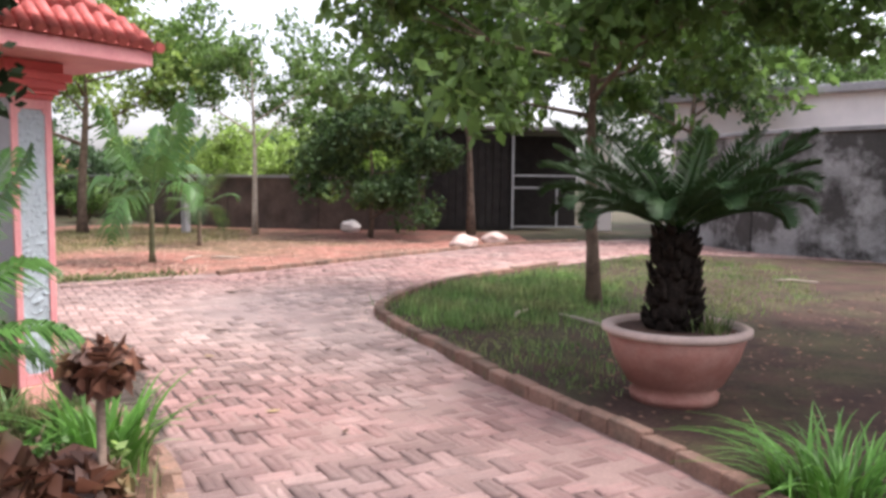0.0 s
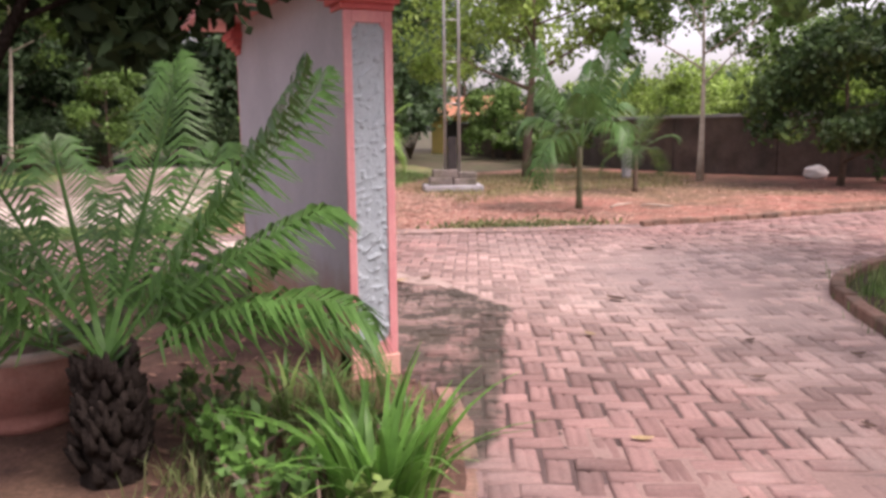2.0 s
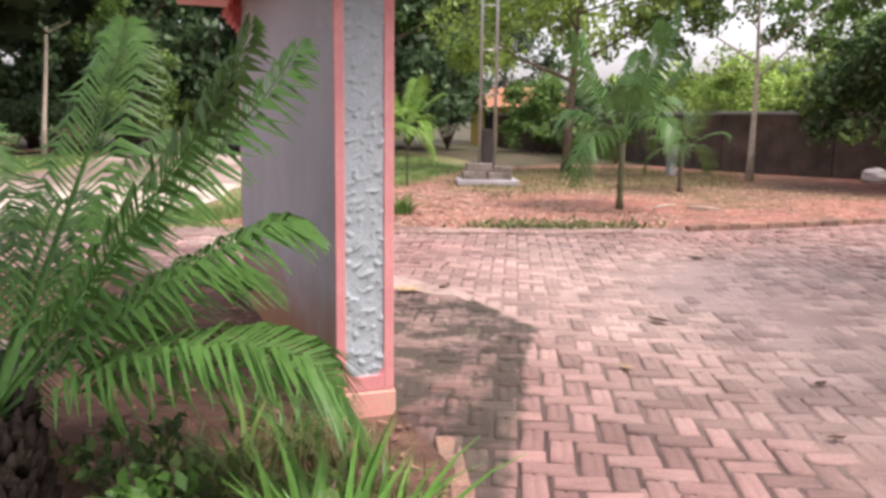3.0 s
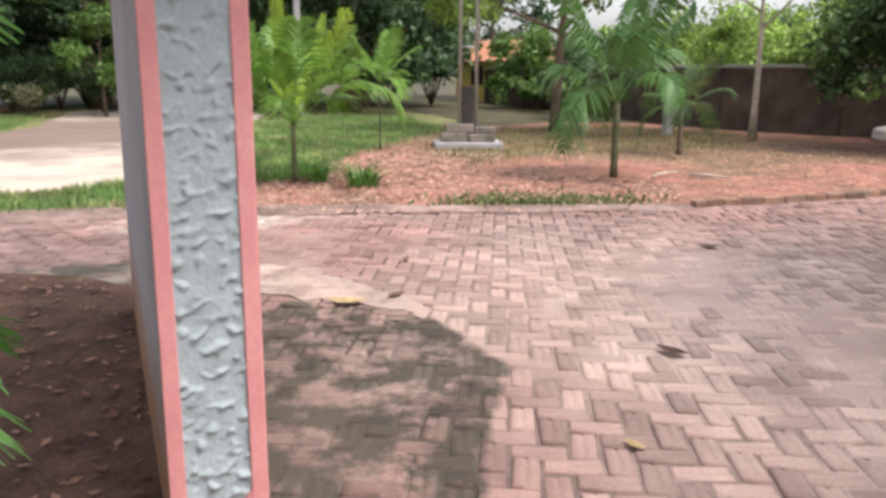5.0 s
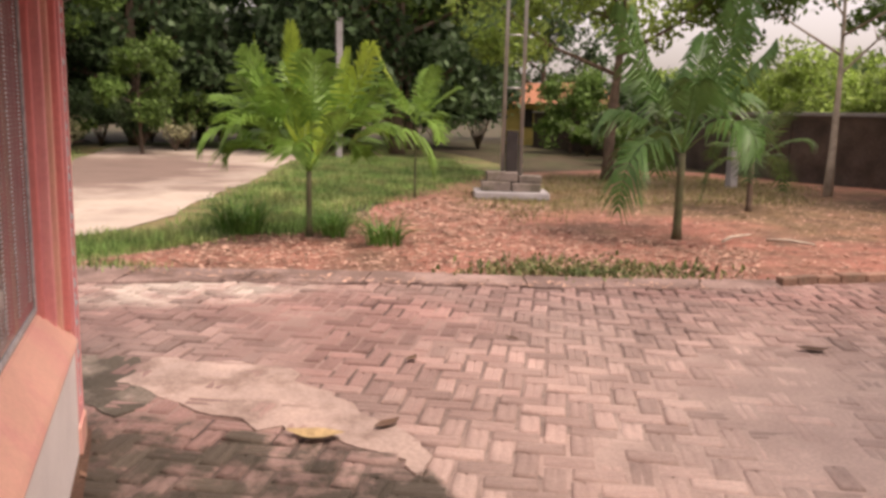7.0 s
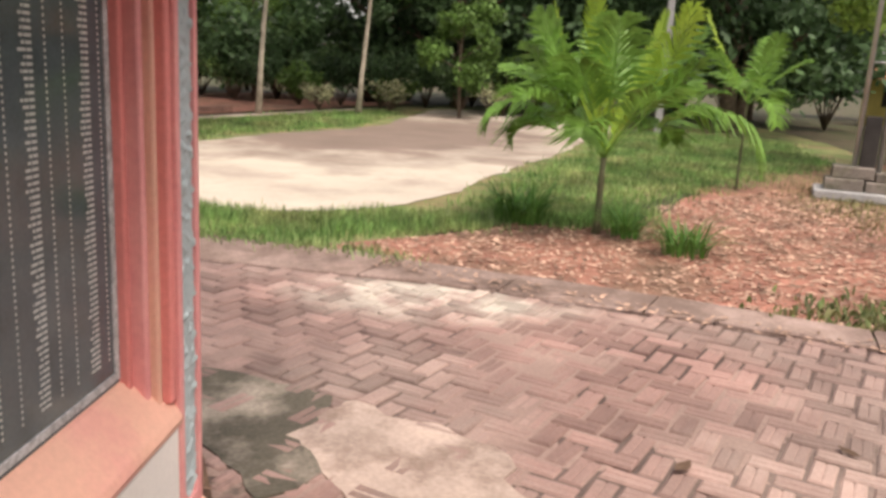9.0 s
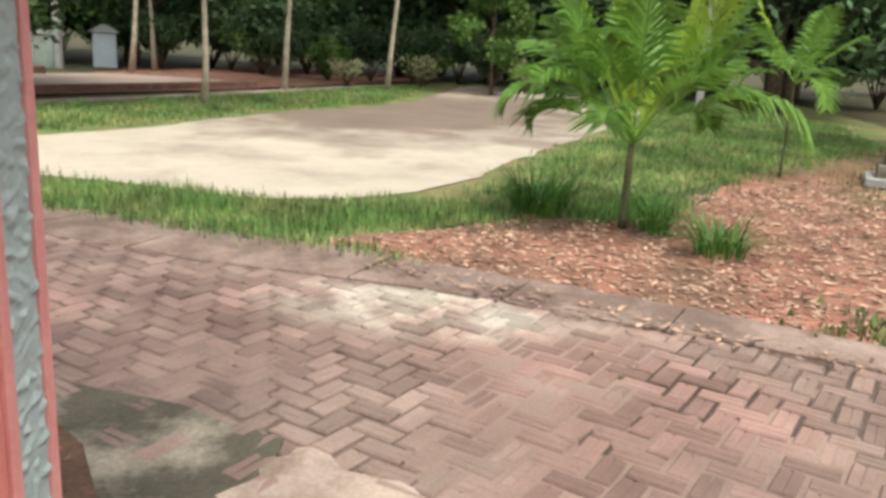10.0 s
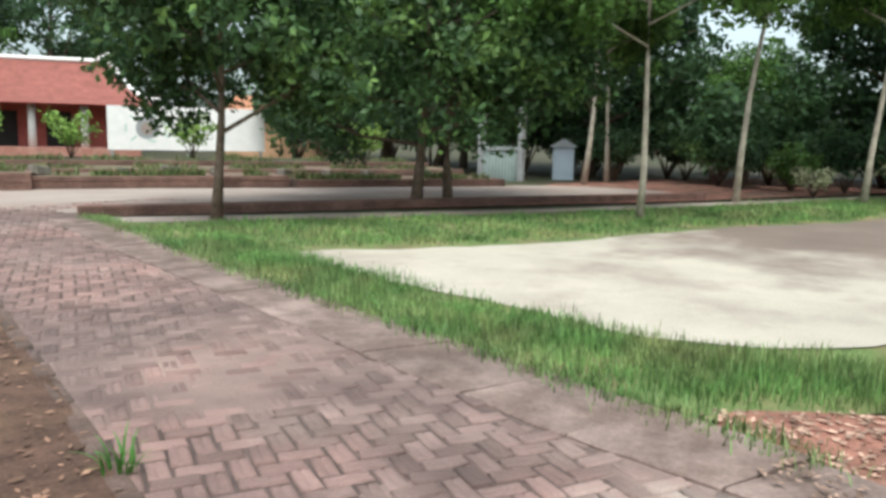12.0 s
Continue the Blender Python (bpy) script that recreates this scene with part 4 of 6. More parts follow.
def flower_pot(x, y, z, label, size=1.0):
    t = thing("flower_pot", x, y, z, label, "pot", "large terracotta pots")
    bm = bmesh.new()
    lathe(bm, [(0.24, 0.0), (0.27, 0.0), (0.28, 0.05), (0.25, 0.08), (0.30, 0.12), (0.39, 0.28), (0.435, 0.43), (0.41, 0.44), (0.40, 0.36)], 40)
    part("body", bm, M_TERRA, t)
    bm = bmesh.new()
    lathe(bm, [(0.40, 0.425), (0.44, 0.425), (0.465, 0.44), (0.465, 0.47), (0.44, 0.48), (0.40, 0.475), (0.39, 0.44)], 40)
    part("rim", bm, M_RIM, t)
    bm = bmesh.new()
    bmesh.ops.create_cone(bm, cap_ends=True, segments=32, radius1=0.40, radius2=0.36, depth=0.05, matrix=Matrix.Translation((0, 0, 0.425)))
    part("soil", bm, M_BEDSOIL, t, "dark soil with small weeds")
    for o in t.children:
        o.matrix_basis = Matrix.Scale(size, 4)
    return t


def pot_cycad(x, y):
    flower_pot(x, y, 0.012, "large round terracotta pot with pale rim on the lawn")
    c = palm("cycad", x - 0.02, y, "dark green cycad with a thick shaggy trunk in a pot", 0.66, 0.135, 50, 0.88, 11, M_CYCAD, M_DARKTRUNK, leaflets=64, leaflet_len=0.16, width=0.016,
             rise=(0.7, 1.2), droop=(0.42, 0.66), z=0.44, vee=0.6, twist=0.08)
    strap_clump("weed", x + 0.2, y + 0.02, "short green weeds in the pot soil", 60, 0.2, 0.01, 17, M_GRASS, 0.16, z=0.448, split=False)


pot_cycad(3.15, 2.25)
for i, (x, y, h) in enumerate(((0.95, -1.0, 0.3), (0.62, -1.05, 0.3), (1.0, -0.6, 0.2), (1.3, -0.98, 0.26), (1.7, -0.9, 0.24), (2.1, -1.15, 0.22))):
    leafy_shrub("weed", x, y, "dark green leafy weed in the planting bed", h, 0.24, 190, 0.06, 130 + i, M_LEAFD if i % 3 else M_PALM, stems=7, category="weed")
for i, (x, y, n, ln) in enumerate(((0.3, -0.5, 16, 0.34), (0.52, -0.72, 18, 0.4), (-0.05, -0.62, 12, 0.26), (0.2, -0.95, 14, 0.3), (0.75, -0.42, 14, 0.3), (0.7, -0.9, 20, 0.36))):
    strap_clump("weed", x, y, "thin dark green strap-leaved weed in the planting bed", n, ln, 0.022, 160 + i, M_LEAFD if i % 2 else M_FEATHER, spread=0.09, arch=0.8, category="weed")
strap_clump("weed", -4.3, -2.05, "small green weed at the path edge", 24, 0.2, 0.012, 151, M_PALM, 0.08)
flower_pot(-0.11, -1.74, 0.006, "large round terracotta pot in the planting bed", 0.78)
strap_clump("strap_leaf_plant", 4.3, 0.95, "bright green strap-leaved clump on the lawn corner", 190, 0.5, 0.018, 13, spread=0.3, arch=0.9)


def croton(x, y, heads, seed, label):
    """A shrub of upright stems, each with a ruffled head of leaves."""
    rng = np.random.default_rng(seed)
    t = thing("croton", x, y, 0.006, label, "shrub")
    for dx, dy, z, r in heads:
        bm = bmesh.new()
        tube(bm, [(dx * 0.2, dy * 0.2, -0.02), (dx * 0.8, dy * 0.8, z * 0.5), (dx, dy, z - r * 0.4)], [0.011, 0.009, 0.005], 6)
        part("stem", bm, M_BARK, t)
        v, f = leaf_cloud(rng, np.array([(dx, dy, z), (dx * 0.9, dy * 0.9, z * 0.86)]), np.array([r, r * 0.75]), 150, r * 0.85, 0.0)
        arrays("leaf_head", v, f, M_BRONZE, t)
    return t


croton(3.88, -2.28, ((0.0, 0.02, 1.14, 0.042),), 3, "tall bronze-brown leafed shrub at the edge of the bed")
croton(3.8, -2.36, ((0.0, 0.0, 1.02, 0.06), (0.06, 0.07, 1.0, 0.055), (0.02, 0.12, 0.96, 0.05), (-0.06, -0.03, 0.98, 0.06), (0.09, 0.13, 0.9, 0.05), (0.05, 0.0, 0.9, 0.06), (-0.1, 0.05, 0.84, 0.07), (0.1, 0.08, 0.82, 0.06)), 5,
       "low bronze and orange leafed shrub in the bed")

# ---- young palms and mast on the red soil ----
bright = palm("young_palm", -8.05, 1.86, "young palm with bright yellow-green centre leaves", 0.72, 0.034, 24, 1.08, 6, M_PALMB, M_PALESTEM, leaflets=36, leaflet_len=0.5, width=0.046,
              rise=(0.95, 2.3), droop=(0.4, 0.9), young=4, upright=3, vee=0.45, narrow=0.75, bare=0.34, twist=0.42)


def hanging_frond(t, az, z, length, rise, droop, material):
    """One more leaf of a palm, long and hanging."""
    v, f = frond(np.random.default_rng(81), length, 36, 0.34, 0.036, rise, droop, 0.7, 0.1, 0.3)
    arrays("frond", v, f, material, t).matrix_basis = pose(0, 0, z, 0, 0, az)


hanging_frond(bright, 82, 0.7, 1.65, 1.15, 1.2, M_PALMB)
hanging_frond(bright, 262, 0.7, 1.3, 1.2, 1.05, M_PALMB)
palm("coconut_palm", -7.09, 5.97, "young coconut palm with upright and arching green fronds", 1.0, 0.05, 13, 1.35, 14, M_PALMD, M_PALESTEM, leaflets=30, leaflet_len=0.46, width=0.055,
     rise=(0.75, 3.0), droop=(0.4, 1.35), vee=0.2, narrow=0.55, twist=0.75, bare=0.25)
palm("young_palm", -12.0, 4.3, "slender young palm with pale yellowish leaves behind the bright one", 1.2, 0.017, 10, 0.68, 23, M_PALMB, M_PALESTEM, leaflets=22, leaflet_len=0.34, width=0.05, rise=(0.6, 2.3), droop=(0.5, 1.1), bare=0.2, young=1)
palm("young_palm", -9.4, 8.9, "dark young palm before the boundary wall", 0.75, 0.045, 9, 1.0, 29, M_LEAFD, M_BARK, leaflets=22, leaflet_len=0.34, width=0.04, rise=(0.5, 1.9), droop=(0.6, 1.3))
for i, (x, y, s) in enumerate(((-8.35, 1.15, 0.55), (-7.9, 2.1, 0.42), (-7.25, 2.5, 0.44))):
    strap_clump("grass_clump", x, y, "dark green tussock of long grass beside the young palm", (260, 110, 130)[i], s, 0.013, 40 + i, M_PALM, (0.26, 0.16, 0.2)[i], category="grass", split=False, arch=0.9)


def mast(x, y, rz):
    t = thing("mast", x, y, 0, "twin-pipe steel mast on a grey block base", "mast", rz=rz)
    bm = bmesh.new()
    box(bm, -0.62, 0.62, -0.4, 0.4, -0.02, 0.1, 0.02)
    part("slab", bm, M_COPING, t, "grey concrete slab")
    for x0, x1, z0, z1, y0, y1 in ((-0.5, -0.02, 0.102, 0.26, -0.28, 0.2), (0.0, 0.48, 0.102, 0.24, -0.3, 0.2), (-0.42, 0.1, 0.262, 0.42, -0.2, 0.25), (0.12, 0.5, 0.242, 0.36, -0.2, 0.2)):
        bm = bmesh.new()
        box(bm, x0, x1, y0, y1, z0, z1, 0.015)
        part("block", bm, M_WEATHERED, t)
    for px in (-0.15, 0.15):
        bm = bmesh.new()
        tube(bm, [(px, 0, 0.36), (px, 0, 4), (px, 0, 8.5)], [0.035, 0.03, 0.03], 10)
        part("pipe", bm, M_STEEL, t)
    for k in range(9):
        bm = bmesh.new()
        tube(bm, [(-0.15, 0, 0.95 + k * 0.85), (0.15, 0, 0.95 + k * 0.85)], [0.014, 0.014], 6)
        part("rung", bm, M_STEEL, t)
    bm = bmesh.new()
    box(bm, -0.1, 0.1, -0.06, 0.06, 0.42, 1.1, 0.01)
    part("box", bm, M_DARK, t, "dark box between the pipes")


mast(-11.7, 5.9, 70)

# ---- gate building, walls ----
def farwall(name, pts, h, label, material, coping=True):
    """A free-standing wall along a polyline with a coping."""
    bm, bc = bmesh.new(), bmesh.new()
    for (x0, y0), (x1, y1) in zip(pts, pts[1:]):
        d = Vector((x1 - x0, y1 - y0))
        m = pose((x0 + x1) / 2, (y0 + y1) / 2, 0, 0, 0, math.degrees(math.atan2(d.y, d.x)))
        b1 = bmesh.new()
        box(b1, -d.length / 2, d.length / 2, -0.1, 0.1, -0.06, h)
        b1.transform(m)
        tmp = bpy.data.meshes.new("tmp")
        b1.to_mesh(tmp)
        bm.from_mesh(tmp)
        b1.free()
        b2 = bmesh.new()
        box(b2, -d.length / 2 - 0.08, d.length / 2 + 0.08, -0.17, 0.17, h + 0.002, h + 0.09, 0.01)
        b2.transform(m)
        b2.to_mesh(tmp)
        bc.from_mesh(tmp)
        b2.free()
        bpy.data.meshes.remove(tmp)
    w = tagged(part(name, bm, material), label, kind="structure")
    if coping:
        c = part("coping", bc, M_COPING, w)
    return w


farwall("wall_north", [(-34, 17.0), (-22, 15.8), (-14.6, 14.4), (-11.8, 15.4), (-9.2, 17.2)], 1.5, "dark weathered boundary wall with grey coping", M_FARWALL)
farwall("wall_east", [(-1.6, 17.4), (0.8, 15.0), (3.4, 14.2), (9.0, 12.6), (14.5, 9.0)], 2.45, "white boundary wall streaked with black mould", M_WALL)


def gate_house():
    t = thing("gate_house", -7.1, 18.9, 0, "dark shed with a steel framed gate", "shed", rz=40)
    bm = bmesh.new()
    box(bm, -2.9, -0.02, 0.5, 3.4, -0.05, 3.0)
    box(bm, 0.0, 2.6, 2.4, 2.6, -0.05, 3.0)
    part("wall", bm, M_DARK, t, "dark timber walls")
    for k in range(12):
        bm = bmesh.new()
        box(bm, -2.85 + k * 0.23, -2.85 + k * 0.23 + 0.2, 0.46, 0.497, 0.0, 2.95, 0.006)
        part("plank", bm, M_DARK, t)
    bm = bmesh.new()
    box(bm, -3.1, 2.9, 0.2, 3.6, 3.05, 3.15)
    part("roof", bm, M_COPING, t)
    g = new("gate")
    g.parent = t
    bm = bmesh.new()
    for a in ((0.0, 0.07, 0.0, 3.0), (2.43, 2.5, 0.0, 3.0), (0.0, 2.5, 1.25, 1.31), (0.0, 2.5, 1.62, 1.68), (1.4, 1.46, 0.05, 1.25), (0.0, 2.5, 0.05, 0.1)):
        box(bm, a[0], a[1], 0.3, 0.35, a[2], a[3], 0.004)
    part("frame", bm, M_STEEL, g, "grey steel frame")
    for k in range(24):
        bm = bmesh.new()
        box(bm, 0.12 + k * 0.1, 0.13 + k * 0.1, 0.32, 0.33, 0.1, 2.9)
        part("bar", bm, M_DARK, g)
    bm = bmesh.new()
    box(bm, 2.66, 3.15, 0.2, 0.7, -0.05, 2.9, 0.02)
    part("gate_post", bm, M_WHITE, t, "white masonry gate post")


gate_house()


def post(x, y, h, r, label):
    t = thing("fence_post", x, y, 0, label, "post", "pale posts")
    bm = bmesh.new()
    box(bm, -r, r, -r, r, -0.05, h, 0.01)
    part("shaft", bm, M_COPING, t)
    bm = bmesh.new()
    box(bm, -r * 1.2, r * 1.2, -r * 1.2, r * 1.2, h + 0.002, h + 0.05, 0.01)
    part("cap", bm, M_COPING, t)


post(-13.2, 11.6, 1.3, 0.09, "pale concrete post before the boundary wall")
for x, y, h in ((-23.3, -13.8, 2.0), (-24.5, -13.1, 3.6), (-23.3, 5.4, 4.0)):
    post(x, y, h, 0.09, "tall pale concrete post at the far edge of the lawn")


def rock(x, y, s, seed, material, label):
    bm = bmesh.new()
    bmesh.ops.create_icosphere(bm, subdivisions=3, radius=s)
    for v in bm.verts:
        v.co *= 1 + 0.3 * noise.noise(v.co / s * 1.3 + Vector((seed, 0, 0)))
        v.co.z *= 0.6
    o = part("rock", bm, material)
    o.matrix_basis = pose(x, y, s * 0.35)
    tagged(o, label, "rock")


rock(-4.5, 11.9, 0.3, 1, M_RIM, "pale rock lying at the path edge")
rock(-4.6, 13.4, 0.28, 4, M_RIM, "pale rock lying at the path edge")
rock(-10.4, 15.2, 0.3, 7, M_WHITE, "white rock under the trees")

# ---- south: terraces, house, shed ----
def terrace(name, pts, z0, h, depth, label, top=None):
    """A low retaining wall of brick courses with a flat top behind it."""
    (x0, y0), (x1, y1) = pts
    d = Vector((x1 - x0, y1 - y0))
    t = thing(name, (x0 + x1) / 2, (y0 + y1) / 2, 0, label, "terrace", rz=math.degrees(math.atan2(d.y, d.x)))
    n = max(1, round((h) / 0.1))
    for k in range(n):
        bm = bmesh.new()
        box(bm, -d.length / 2, d.length / 2, -0.12 + 0.01 * (k % 2), 0.12, z0 + k * h / n + 0.002, z0 + (k + 1) * h / n, 0.01)
        part("course", bm, M_TERRACE, t)
    bm = bmesh.new()
    box(bm, -d.length / 2, d.length / 2, 0.125, depth, z0, z0 + h - 0.01)
    part("fill", bm, top or M_PALEPAVE, t, "worn top")


terrace("retaining_wall", ((-9.2, -11.7), (-22.0, -6.2)), -0.05, 0.17, 0.35, "low dark brick retaining wall beside the lawn", M_REDSOIL)
region("paved_walk", [(-8.8, -12.6), (-12.0, -11.1), (-22.0, -6.8), (-23.0, -10.8), (-16.0, -14.4), (-9.4, -17.7)], -0.005, M_PALEPAVE, "pale paved walk between the terraces", 0.05)
terrace("retaining_wall", ((-9.6, -18.0), (-16.2, -14.67)), -0.05, 0.32, 1.9, "dark brick garden terrace", M_TERRTOP)
terrace("retaining_wall", ((-16.25, -14.4), (-21.5, -11.75)), -0.05, 0.24, 1.9, "lower stretch of the dark brick garden terrace", M_TERRTOP)
terrace("retaining_wall", ((-10.6, -19.8), (-22.3, -13.8)), 0.2, 0.14, 2.2, "dark brick garden terrace, second step", M_TERRTOP)
terrace("retaining_wall", ((-11.8, -22.0), (-23.3, -16.0)), 0.32, 0.14, 3.2, "dark brick garden terrace, third step", M_GROUND)


def kerb_stone(x, y, z, s, rz):
    bm = bmesh.new()
    box(bm, -s, s, -s * 0.6, s * 0.6, -0.01, s * 0.9, 0.03)
    for v in bm.verts:
        v.co += Vector((math.sin(9 * v.co.y + x), math.cos(8 * v.co.z + y), math.sin(7 * v.co.x))) * s * 0.12
    o = part("stone_block", bm, M_WEATHERED)
    o.matrix_world = pose(x, y, z, 0, 0, rz)
    tagged(o, "rough weathered stone block on the brick terrace", "stone", "stone blocks on the terrace")


for i in range(9):
    k = i / 8
    kerb_stone(-10.6 - 9.5 * k + 0.3 * math.sin(i * 2.1), -18.45 + 4.75 * k, 0.265 if k < 0.55 else 0.186, 0.16 + 0.07 * abs(math.sin(i * 1.7)), 26 + 14 * math.sin(i * 3.3))


def house():
    t = thing("house", -19.34, -33.0, 0.36, "red house with sweeping red tile roof and white ridge", "house", rz=-27)
    bm = bmesh.new()
    box(bm, -3.2, 6.5, -5.0, -1.4, -0.42, 2.1)
    part("wall", bm, mat("house_red", (0.45, 0.12, 0.10), 0.8, 0.15, 2.0, 30, 0.1), t, "dark red walls")
    bm = bmesh.new()
    box(bm, -3.4, 6.8, -1.35, 0.6, -0.42, 0.12, 0.02)
    part("porch", bm, M_TERRA, t, "brick-red porch")
    for x in (5.2, 3.0, 0.8, -1.2, -2.9):
        bm = bmesh.new()
        tube(bm, [(x, 0, 0.1), (x, 0, 1.0), (x, 0, 1.98)], [0.17, 0.16, 0.16], 12)
        part("column", bm, M_WHITE, t, "white column")
    for x in (4.0, 1.9, -0.2):
        bm = bmesh.new()
        box(bm, x - 0.5, x + 0.5, -1.398, -1.34, 0.1, 1.6, 0.01)
        part("door", bm, M_DARK, t)
    bm = bmesh.new()
    prof = [(0.9, 1.92), (0.2, 2.12), (-0.8, 2.55), (-1.6, 3.1), (-2.4, 3.84)]
    rows = []
    for s in (1, -1):
        for k, (y, z) in enumerate(prof):
            ins = 1.6 * k / 4
            yy = y if s == 1 else -4.8 - y
            rows.append([bm.verts.new((-4.0 + ins, yy, z)), bm.verts.new((7.2 - ins, yy, z))])
    for base in (0, 5):
        for k in range(4):
            a, b = rows[base + k], rows[base + k + 1]
            bm.faces.new((a[0], a[1], b[1], b[0]))
    for side in (0, 1):
        for k in range(4):
            a, b = rows[k][side], rows[k + 1][side]
            c, d = rows[5 + k][side], rows[5 + k + 1][side]
            if k < 3:
                bm.faces.new((a, b, d, c))
            else:
                bm.faces.new((a, b, d, c))
    bmesh.ops.remove_doubles(bm, verts=bm.verts, dist=0.001)
    bmesh.ops.recalc_face_normals(bm, faces=bm.faces)
    rf = part("roof", bm, mat("house_tile", (0.25, 0.085, 0.068), 0.8, 0.2, 3.0, 30, 0.3, 20), t, "red tiles")
    bm = bmesh.new()
    tube(bm, [(5.6, -2.4, 4.2), (5.0, -2.4, 3.92), (1, -2.4, 3.9), (-1.7, -2.4, 3.92), (-2.5, -2.4, 4.3)], [0.1, 0.11, 0.11, 0.11, 0.09], 8)
    for x, sg in ((-2.4, -1), (5.6, 1)):
        tube(bm, [(x, -2.4, 3.88), (x + sg * 0.4, -1.6, 3.16), (x + sg * 0.8, -0.8, 2.62), (x + sg * 1.25, 0.2, 2.2), (x + sg * 1.75, 0.95, 2.2)], [0.12, 0.12, 0.12, 0.12, 0.09], 8)
    part("ridge", bm, M_WHITE, rf, "white plaster ridge")
    bm = bmesh.new()
    box(bm, -3.8, 7.0, 0.35, 0.45, 1.86, 1.98, 0.01)
    part("eaves_beam", bm, M_RED, t)


house()


def banner(x, y, z, rz, w, h):
    t = thing("sign_board", x, y, z, "long white board with a faded grey emblem on posts", "sign", rz=rz)
    bm = bmesh.new()
    box(bm, -w / 2, w / 2, -0.03, 0.03, 0.0, h, 0.005)
    part("board", bm, M_WHITE, t)
    bm = bmesh.new()
    bmesh.ops.create_cone(bm, cap_ends=True, segments=28, radius1=0.42, radius2=0.42, depth=0.01, matrix=Matrix.Translation((w / 2 - 1.45, 0.038, h * 0.5)) @ pose(0, 0, 0, 90))
    part("emblem", bm, M_COPING, t, "faded round emblem")
    bm = bmesh.new()
    bmesh.ops.create_cone(bm, cap_ends=True, segments=28, radius1=0.24, radius2=0.24, depth=0.01, matrix=Matrix.Translation((w / 2 - 1.45, 0.05, h * 0.5)) @ pose(0, 0, 0, 90))
    part("emblem_centre", bm, M_PALEPAVE, t, "faded brownish emblem centre")
    for k in range(7):
        a = k * 0.9
        bm = bmesh.new()
        box(bm, -0.16, 0.16, 0.036, 0.042, -0.05, 0.05)
        bm.transform(Matrix.Translation((w / 2 - 1.45 + 0.78 * math.cos(a), 0, h * 0.5 + 0.5 * math.sin(a))) @ pose(0, 0, 0, 0, math.degrees(a) + 90))
        part("emblem_mark", bm, M_FADED, t, "faded pale green mark")
    for px in (-w / 2 + 0.15, 0.0, w / 2 - 0.15):
        bm = bmesh.new()
        box(bm, px - 0.05, px + 0.05, -0.1, -0.035, -0.55, h)
        part("post", bm, M_STEEL, t)


banner(-21.9, -27.2, 0.5, -30, 6.0, 1.7)


def utility_box(x, y, size):
    t = thing("utility_cabin", x, y, -0.03, "small pale blue-grey cabin at the edge of the trees", "cabin", rz=30)
    bm = bmesh.new()
    box(bm, -0.55, 0.55, -0.5, 0.5, -0.05, 1.5, 0.03)
    part("body", bm, mat("pale_blue", (0.50, 0.55, 0.62), 0.7, 0.1, 2.0, 30, 0.1), t)
    bm = bmesh.new()
    bmesh.ops.create_cone(bm, cap_ends=True, segments=4, radius1=0.95, radius2=0.1, depth=0.35, matrix=Matrix.Translation((0, 0, 1.68)) @ pose(0, 0, 0, 0, 0, 45))
    part("roof", bm, M_COPING, t)
    bm = bmesh.new()
    box(bm, 0.1, 0.5, 0.502, 0.52, 0.05, 1.2, 0.005)
    part("door", bm, M_DARK, t)
    for o in t.children:
        o.matrix_basis = Matrix.Scale(size, 4)


utility_box(-27.0, -13.0, 0.72)

def fence_panel(x0, y0, x1, y1, z0, z1):
    """Corrugated grey-green sheet between two posts."""
    d = Vector((x1 - x0, y1 - y0))
    t = thing("corrugated_fence", x0, y0, 0, "weathered grey-green corrugated sheet between concrete posts", "fence", rz=math.degrees(math.atan2(d.y, d.x)))
    n = 44
    vs, fs = [], []
    for k in range(n + 1):
        yy = 0.02 * math.sin(k * math.pi / 2)
        vs += [(d.length * k / n, yy, z0), (d.length * k / n, yy, z1), (d.length * k / n, yy + 0.006, z1), (d.length * k / n, yy + 0.006, z0)]
        if k:
            a, b = 4 * (k - 1), 4 * k
            fs += [(a, b, b + 1, a + 1), (a + 2, b + 2, b + 3, a + 3), (a + 1, b + 1, b + 2, a + 2)]
    arrays("sheet", vs, fs, M_SHEET, t)
    bm = bmesh.new()
    box(bm, 0, d.length, -0.04, -0.022, z1 - 0.12, z1 - 0.05, 0.004)
    part("rail", bm, M_COPING, t)


fence_panel(-23.2, -13.75, -24.4, -13.2, -0.05, 1.05)
terrace("retaining_wall", ((-7.6, -18.6), (-10.9, -16.95)), -0.05, 0.42, 1.2, "dark brick wall end beside the path", M_TERRTOP)

# ---- trees ----
tree("garden_tree", 1.16, 5.61, 4.6, 0.085, 2.12, 3.1, "slender tree with a wide low dark crown on the lawn", M_LEAFM, 3, clumps=185, per=120, leaf=0.17, clump_r=0.55, limbs=10, flat=0.55)
# trunk out of view; added to shade the lawn, crown edge hanging in
tree("garden_tree", 7.0, 4.9, 5.4, 0.11, 2.5, 2.9, "broad dark-leaved tree standing out of view, shading the lawn", M_LEAFD, 4, clumps=170, per=110, leaf=0.18, clump_r=0.6, limbs=10, flat=0.5)
tree("bent_tree", -11.4, 12.4, 5.5, 0.08, 2.2, 2.6, "thin pale-barked tree with light open crown", M_LEAFM, 8, clumps=120, per=70, leaf=0.16, bark=M_PALEBARK, clump_r=0.5)
